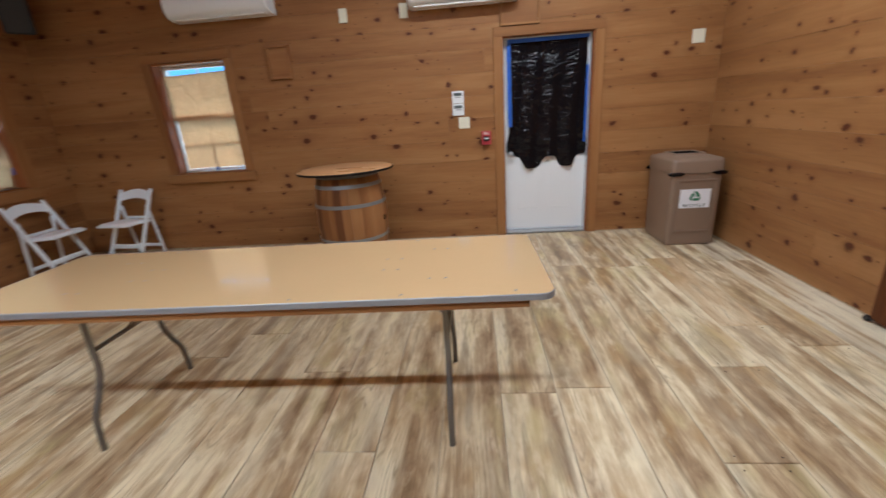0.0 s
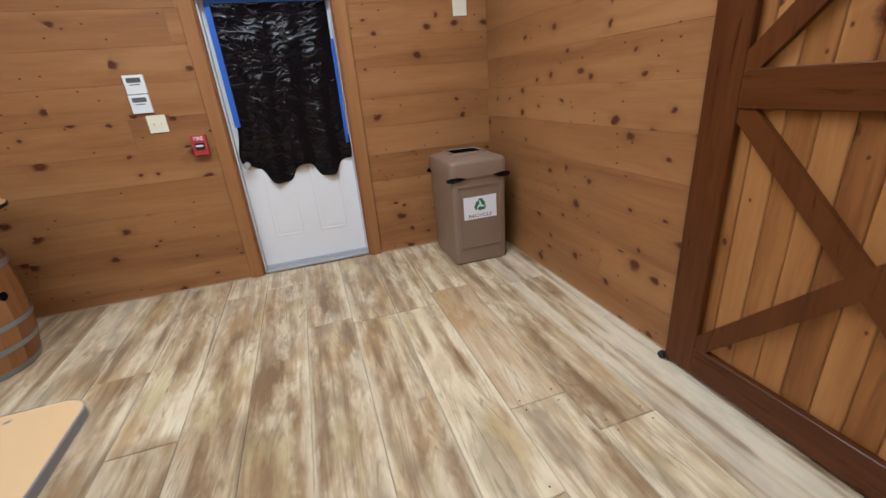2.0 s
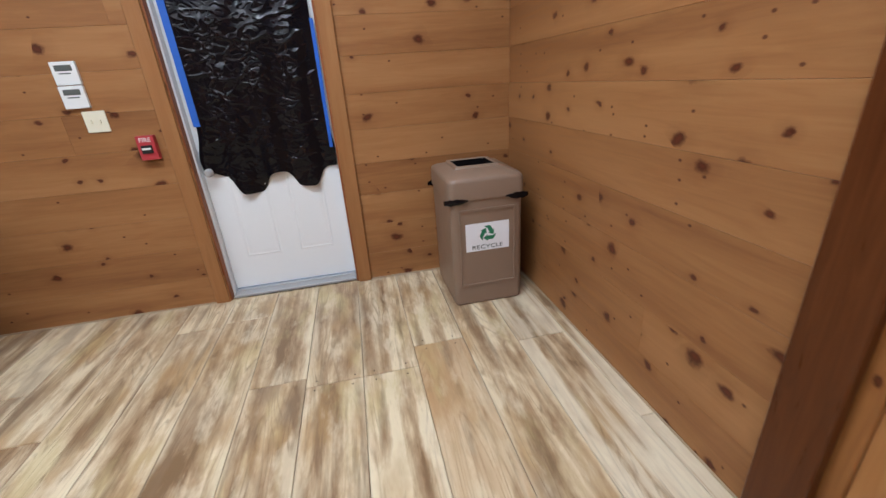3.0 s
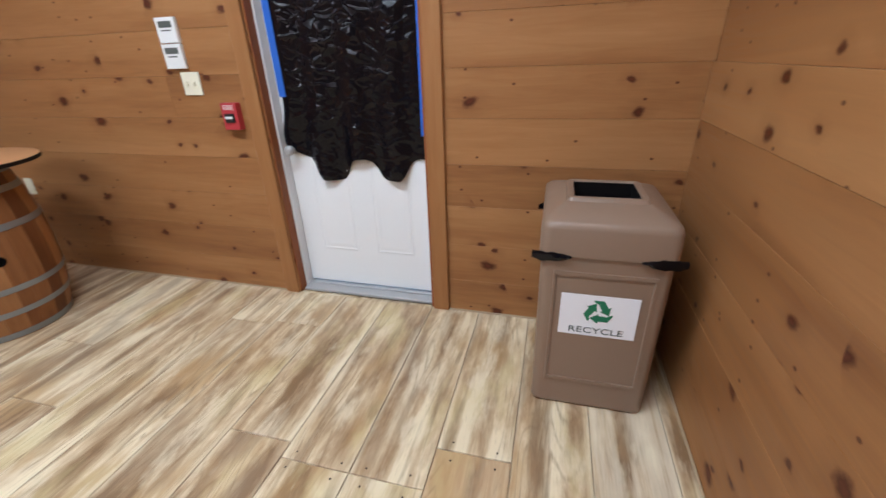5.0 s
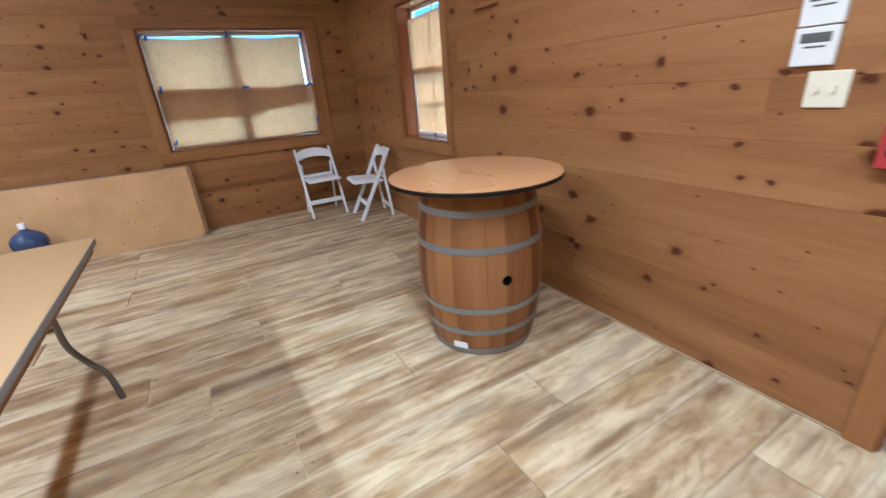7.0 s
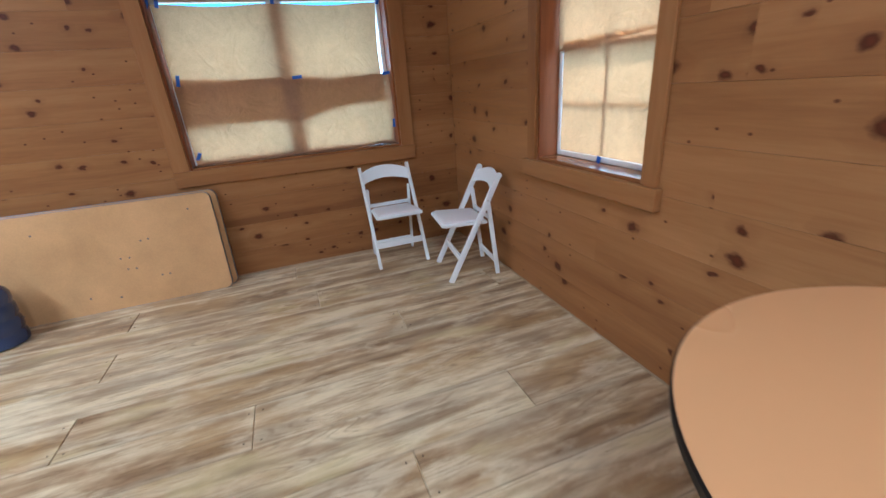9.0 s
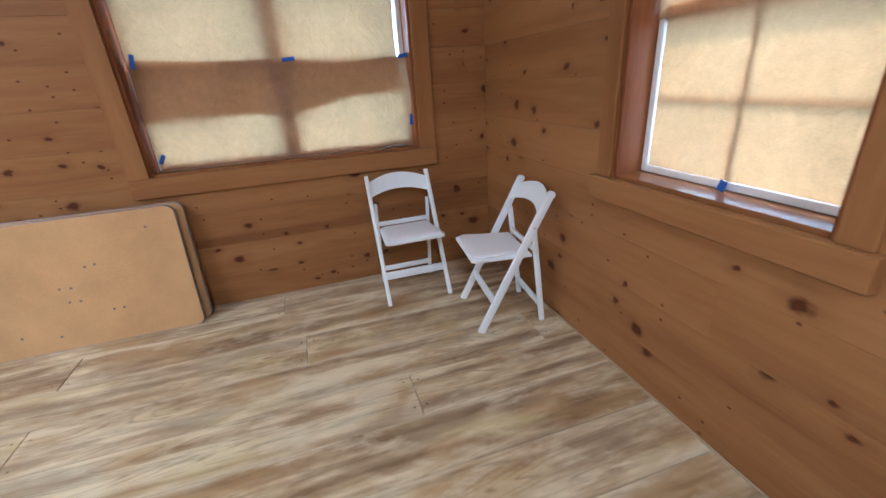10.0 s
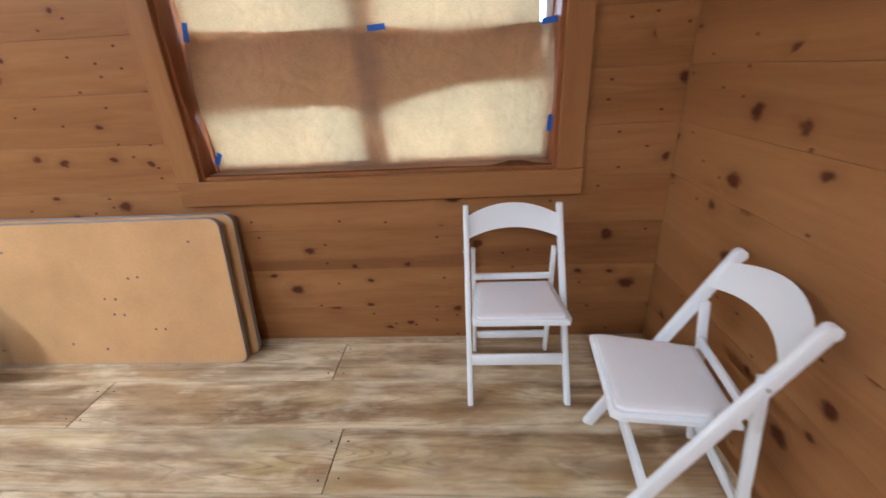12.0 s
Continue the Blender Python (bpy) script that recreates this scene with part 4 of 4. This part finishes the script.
def barn_door():
    t = thing("barn_door", (2.45, 1.76, 0.0), "sliding pine barn door with dark crossed bracing", "barn door")
    X, Y0, Y1, Z0, Z1 = 2.450 - 2.45, 1.115 - 1.76, 2.408 - 1.76, 0.020, 2.480
    T = 0.035
    S, MID0, MID1, BOT, TOP = 0.150, 1.205, 1.338, 0.165, 2.34

    def piece(n, a, b, mat, d=T, x=X):
        bm = B()
        box(bm, (x, a[0], a[1]), (x + d, b[0], b[1]), 0.004)
        return part(n, bm, mat, t)
    piece("stile", (Y0, Z0), (Y0 + S, Z1), BARN_FRAME)
    piece("stile", (Y1 - S, Z0), (Y1, Z1), BARN_FRAME)
    piece("rail", (Y0 + S, Z0), (Y1 - S, BOT), BARN_FRAME_Y)
    piece("rail", (Y0 + S, MID0), (Y1 - S, MID1), BARN_FRAME_Y)
    piece("rail", (Y0 + S, TOP), (Y1 - S, Z1), BARN_FRAME_Y)
    for z0, z1 in ((BOT, MID0), (MID1, TOP)):
        a, b = Vector((X, Y1 - S - 0.02, z0 + 0.025)), Vector((X, Y0 + S + 0.02, z1 + 0.02))
        c, d = Vector((X, Y1 - S - 0.02, z1 - 0.012)), Vector((X, Y0 + S + 0.02, z0 + 0.062))
        for p, q, dx in ((a, b, 0.002), (c, d, 0.006)):
            run = 0.16 * (q - p).normalized()
            p, q = p - run, q + run
            bm = B()
            bar(bm, p, q, 0.078, T - 0.010, side=(0, (q - p).z, -(q - p).y))
            bm.transform(Matrix.Translation((dx + T / 2 - 0.003, 0, 0)))
            plane_cut(bm, (0, 0, z0), (0, 0, -1))
            plane_cut(bm, (0, 0, z1), (0, 0, 1))
            plane_cut(bm, (0, Y1 - S, 0), (0, 1, 0))
            plane_cut(bm, (0, Y0 + S, 0), (0, -1, 0))
            part("brace", bm, BARN_FRAME, t)
    n = 13
    w = (Y1 - Y0) / n
    for k in range(n):
        bm = B()
        box(bm, (X + T + 0.001, Y0 + w * k + 0.0015, Z0 + 0.005), (X + T + 0.020, Y0 + w * (k + 1) - 0.0015, Z1 - 0.005), 0.004)
        part("board", bm, BARN_BOARD, t)
    bm = B()
    lathe(bm, [(0.001, -0.012), (0.018, -0.012), (0.021, -0.006), (0.021, 0.006), (0.018, 0.012), (0.001, 0.012)], 16)
    bm.transform(pose(X - 0.004, Y1 + 0.008, 0.022, 0, 90, 0))
    part("guide_roller", bm, BLACK, t, "black floor guide roller", True)
    bm = B()
    box(bm, (X - 0.006, Y1 - 0.03, 0.012), (X - 0.001, Y1 + 0.012, 0.03), 0.001)
    part("roller_bracket", bm, BLACK, t)
    return t


def plane_cut(bm, co, no):
    geom = list(bm.verts) + list(bm.edges) + list(bm.faces)
    r = bmesh.ops.bisect_plane(bm, geom=geom, plane_co=co, plane_no=no, clear_outer=True)
    edges = [e for e in r["geom_cut"] if isinstance(e, bmesh.types.BMEdge)]
    if edges:
        bmesh.ops.holes_fill(bm, edges=edges)


barn_door()


# wall fittings
def plate(name, x, z, w, h, label, category, mat, group="", depth=0.012, lean=0.0):
    t = thing(name, (x, NORTH, z), label, category, group)
    bm = B()
    box(bm, (-w / 2, -depth, -h / 2), (w / 2, 0.0, h / 2), 0.004, 2)
    if lean:
        bm.transform(pose(0, 0, 0, 0, lean, 0))
    part("cover", bm, mat, t)
    return t


def sub_box(parent, name, lo, hi, mat, label="", bevel=0.0015):
    bm = B()
    box(bm, lo, hi, bevel)
    return part(name, bm, mat, parent, label)


for x, z in ((-0.070, 1.531), (-0.072, 1.407)):
    t = plate("thermostat", x, z, 0.122, 0.120, "white wall thermostat with a grey display", "thermostat", CASE, "thermostats", 0.022)
    sub_box(t, "display", (-0.042, -0.0236, 0.012), (0.042, -0.0215, 0.042), SCREEN, "grey display")
    sub_box(t, "button_row", (-0.030, -0.0232, -0.004), (0.030, -0.0215, 0.002), SCREEN)
t = plate("light_switch", -0.015, 1.270, 0.118, 0.118, "ivory double light switch plate on the pine wall", "light switch", PLATE, "switch plates", 0.008)
for dx in (-0.023, 0.023):
    sub_box(t, "toggle", (dx - 0.005, -0.020, -0.010), (dx + 0.005, -0.007, 0.012), PLATE)
t = plate("light_switch", 2.292, 1.930, 0.118, 0.125, "ivory wall plate high beside the corner", "wall plate", PLATE, "switch plates", 0.010)
for x, z in ((-1.185, 2.378), (-0.568, 2.375)):
    plate("wall_plate", x, z, 0.082, 0.132, "small ivory wall plate beside the air conditioner", "wall plate", PLATE, "switch plates", 0.012)
t = plate("wall_outlet", -1.655, 0.620, 0.072, 0.118, "ivory wall outlet behind the barrel", "outlet", PLATE, "", 0.008)
for dz in (-0.025, 0.025):
    sub_box(t, "socket", (-0.016, -0.010, dz - 0.014), (0.016, -0.0075, dz + 0.014), PLATE)
t = plate("fire_alarm", 0.214, 1.102, 0.098, 0.140, "red fire alarm pull station beside the door", "fire alarm", RED, "", 0.042)
sub_box(t, "handle", (-0.030, -0.052, -0.030), (0.030, -0.041, 0.016), BLACK, "black pull handle", 0.003)
sub_box(t, "pull_bar", (-0.024, -0.056, -0.010), (0.024, -0.0515, 0.002), CASE, "white pull bar")
bm = lettering("FIRE", 0.036, 0.0006)
bm.transform(pose(0, -0.0426, 0.046, 90))
part("lettering", bm, CASE, t, "white printed word")


def wooden_panel(x0, x1, z0, z1, label):
    t = thing("wooden_panel", ((x0 + x1) / 2, NORTH, (z0 + z1) / 2), label, "panel", "wooden panels")
    w, h = (x1 - x0) / 2, (z1 - z0) / 2
    bm = B()
    box(bm, (-w + 0.004, -0.014, -h + 0.004), (w - 0.004, 0.0, h - 0.004), 0.002)
    part("panel_board", bm, PINE_X_PLAIN, t)
    for a, b in (((-w, -h), (w, -h + 0.022)), ((-w, h - 0.022), (w, h)), ((-w, -h + 0.023), (-w + 0.022, h - 0.023)), ((w - 0.022, -h + 0.023), (w, h - 0.023))):
        bm = B()
        box(bm, (a[0], -0.036, a[1]), (b[0], -0.001, b[1]), 0.003)
        part("trim_strip", bm, PINE_X_PLAIN, t)
    return t


wooden_panel(-2.045, -1.800, 1.838, 2.165, "square pine cover panel fixed to the wall")
wooden_panel(0.385, 0.770, 2.158, 2.440, "pine cover panel fixed above the door")


def air_conditioner(x0, x1, z):
    t = thing("air_conditioner", ((x0 + x1) / 2, NORTH, z), "white wall-mounted split air conditioner", "air conditioner", "air conditioners")
    w = (x1 - x0) / 2
    prof = [(0.0, 0.0), (-0.10, 0.0), (-0.165, 0.018), (-0.205, 0.065), (-0.215, 0.13), (-0.205, 0.27), (-0.18, 0.30), (0.0, 0.30)]
    bm = B()
    loft(bm, [[(x, y * k, 0.15 + (zz - 0.15) * k) for y, zz in prof] for x, k in ((-w, 0.94), (-w + 0.015, 1.0), (w - 0.015, 1.0), (w, 0.94))])
    part("housing", bm, WHITE, t, smooth=True)
    bm = B()
    box(bm, (-w + 0.06, -0.150, -0.004), (w - 0.06, -0.060, 0.012), 0.002)
    part("louvre", bm, CASE, t)
    return t


air_conditioner(-2.93, -1.875, 2.435)
air_conditioner(-0.50, 0.56, 2.365)

sp = thing("wall_speaker", (-4.45, 4.33, 2.62), "black loudspeaker hung in the corner", "loudspeaker")
bm = B()
box(bm, (-0.12, -0.12, -0.19), (0.12, 0.12, 0.19), 0.02, 2)
bm.transform(pose(0, 0, 0, 12, 0, 45))
part("cabinet", bm, BLACK, sp)
bm = B()
bar(bm, (-0.05, 0.05, 0.0), (-0.285, 0.250, 0.0), 0.05, 0.05, side=(0, 0, 1))
part("bracket", bm, BLACK, sp)


# clear sky beyond the windows
def sky_material():
    m, tree, bsdf = material("clear_blue_sky")
    high = node(tree, "SeparateXYZ", ins={0: coords(tree, (1.0, 1.0, 1.0))}).outputs[2]
    glow = node(tree, "Emission", ins={0: mix(tree, level(tree, high, 0.0, 9.0), (0.22, 0.62, 0.95), (0.10, 0.42, 0.92)), 1: 2.0})
    tree.links.new(glow.outputs[0], tree.nodes["Material Output"].inputs[0])
    return m


SKY = sky_material()
for lo, hi in (((-40, NORTH + 52, -0.25), (40, NORTH + 52.2, 45)), ((WEST - 52.2, -40, -0.25), (WEST - 52, 40, 45))):
    bm = B()
    box(bm, lo, hi)
    tagged(part("backdrop", bm, SKY), "clear blue sky in the distance beyond the windows", "sky", kind="structure")

# ---- boards of the walls, and planks of the floor ----
def clad(parent, u0, u1, to_world, holes, mat, seed, joints, proud_rows=0):
    rng = random.Random(seed)
    rows = [(0.0, FIRST)]
    z = FIRST
    while z < CEIL:
        rows.append((z, min(z + COURSE, CEIL)))
        z += COURSE
    for r, (z0, z1) in enumerate(rows):
        cuts = [u0]
        x = u0 + rng.uniform(1.6, joints + 1.5)
        while x < u1 - 0.6:
            cuts.append(x)
            x += rng.uniform(3.0, joints + 1.6)
        cuts.append(u1)
        for a, b in zip(cuts, cuts[1:]):
            rects = [(a, b, z0, z1)]
            for h in holes:
                rects = cut(rects, h)
            for q in rects:
                if q[1] - q[0] < 0.01 or q[3] - q[2] < 0.01:
                    continue
                bm = B()
                e = rng.uniform(0.0, 0.0009) - (0.010 if r < proud_rows else 0.0)
                g, c = 0.0003, 0.0010
                if q[3] - q[2] < 0.02:
                    c = 0.001
                rings = []
                for inset, depth in ((g, 0.0215), (g, c + e), (g + c, e)):
                    rings.append([to_world(q[0] + g, depth, q[2] + inset), to_world(q[1] - g, depth, q[2] + inset), to_world(q[1] - g, depth, q[3] - inset), to_world(q[0] + g, depth, q[3] - inset)])
                loft(bm, rings)
                part("board", bm, mat, parent)


clad(wall_north, WEST, EAST, to_north, [DOOR, WIN_B], PINE_X, 11, 3.6)
clad(wall_west, SOUTH, NORTH, to_west, [WIN_A], PINE_Y, 12, 3.6)
clad(wall_east, SOUTH, NORTH, to_east, [], PINE_Y, 13, 4.2, 6)
clad(wall_south, WEST, EAST, to_south, [], PINE_X, 14, 4.2)

CREAM = plain("cream_bead", (0.42, 0.31, 0.19), 0.6, 0.0, 0.14, 20.0)
for name, lo, hi in (("baseboard", (WEST + 0.012, NORTH - 0.011, 0.0005), (DOOR[0] - 0.10, NORTH - 0.0005, 0.010)), ("baseboard", (DOOR[1] + 0.10, NORTH - 0.011, 0.0005), (EAST - 0.012, NORTH - 0.0005, 0.010)),
                     ("baseboard", (EAST - 0.020, SOUTH + 0.001, 0.0005), (EAST - 0.0105, NORTH - 0.012, 0.010)), ("baseboard", (WEST + 0.0005, SOUTH + 0.001, 0.0005), (WEST + 0.011, NORTH - 0.012, 0.010))):
    bm = B()
    box(bm, lo, hi, 0.003)
    tagged(part(name, bm, CREAM), "thin cream bead where the floor meets the wall", "baseboard", kind="structure")

PITCH = 0.285
BOARD = 2.44
known_joints = {0: [1.97, 3.46], 1: [2.40, 3.635], 2: [2.155], -1: [1.335, 3.46], -8: [1.98, 2.745], -9: [3.36], -10: [2.435], -11: [2.155], -12: [2.75], -13: [3.38],
                -15: [2.755], -16: [1.935], -17: [3.615], -18: [1.93, 4.385], -19: [3.135], -20: [1.905], -21: [3.0]}
rng = random.Random(21)
k = -22
while 1.30 + PITCH * k < EAST:
    x0, x1 = max(WEST, 1.30 + PITCH * k), min(EAST, 1.30 + PITCH * (k + 1))
    if x1 - x0 > 0.01:
        own = known_joints.get(k) or [SOUTH + 0.4 + rng.uniform(0.0, BOARD)]
        y = own[0] - BOARD
        while y > SOUTH + 0.25:
            own = [y] + own
            y -= BOARD
        while own[-1] + BOARD < NORTH - 0.25:
            own = own + [own[-1] + BOARD]
        cuts = [SOUTH] + own + [NORTH]
        for a, b in zip(cuts, cuts[1:]):
            bm = B()
            g = 0.0012
            rings = []
            for inset, z in ((g + 0.001, -0.0078), (g + 0.001, -0.0022), (g + 0.0035, 0.0)):
                side = 0.50 * inset
                rings.append([(x0 + side, a + inset, z), (x1 - side, a + inset, z), (x1 - side, b - inset, z), (x0 + side, b - inset, z)])
            loft(bm, rings)
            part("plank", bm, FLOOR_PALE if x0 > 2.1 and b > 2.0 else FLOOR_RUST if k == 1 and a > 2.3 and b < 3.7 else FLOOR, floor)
    k += 1

# nails beside the plank ends
bm = B()
lathe(bm, [(0.0045, 0.0), (0.0038, 0.0006), (0.0005, 0.0006)], 8)
nail_mesh = mesh_of("nail", bm, plain("dark_nail_head", (0.05, 0.035, 0.025), 0.5, 0.5))
rng = random.Random(4)
for k, joints in known_joints.items():
    for y in joints:
        for dx in (0.055, PITCH - 0.055):
            for dy in (-0.035, 0.035):
                nail = new("nail", nail_mesh)
                nail.parent = floor
                nail.matrix_basis = pose(1.30 + PITCH * k + dx + rng.uniform(-0.012, 0.012), y + dy + rng.uniform(-0.008, 0.008), 0.0)
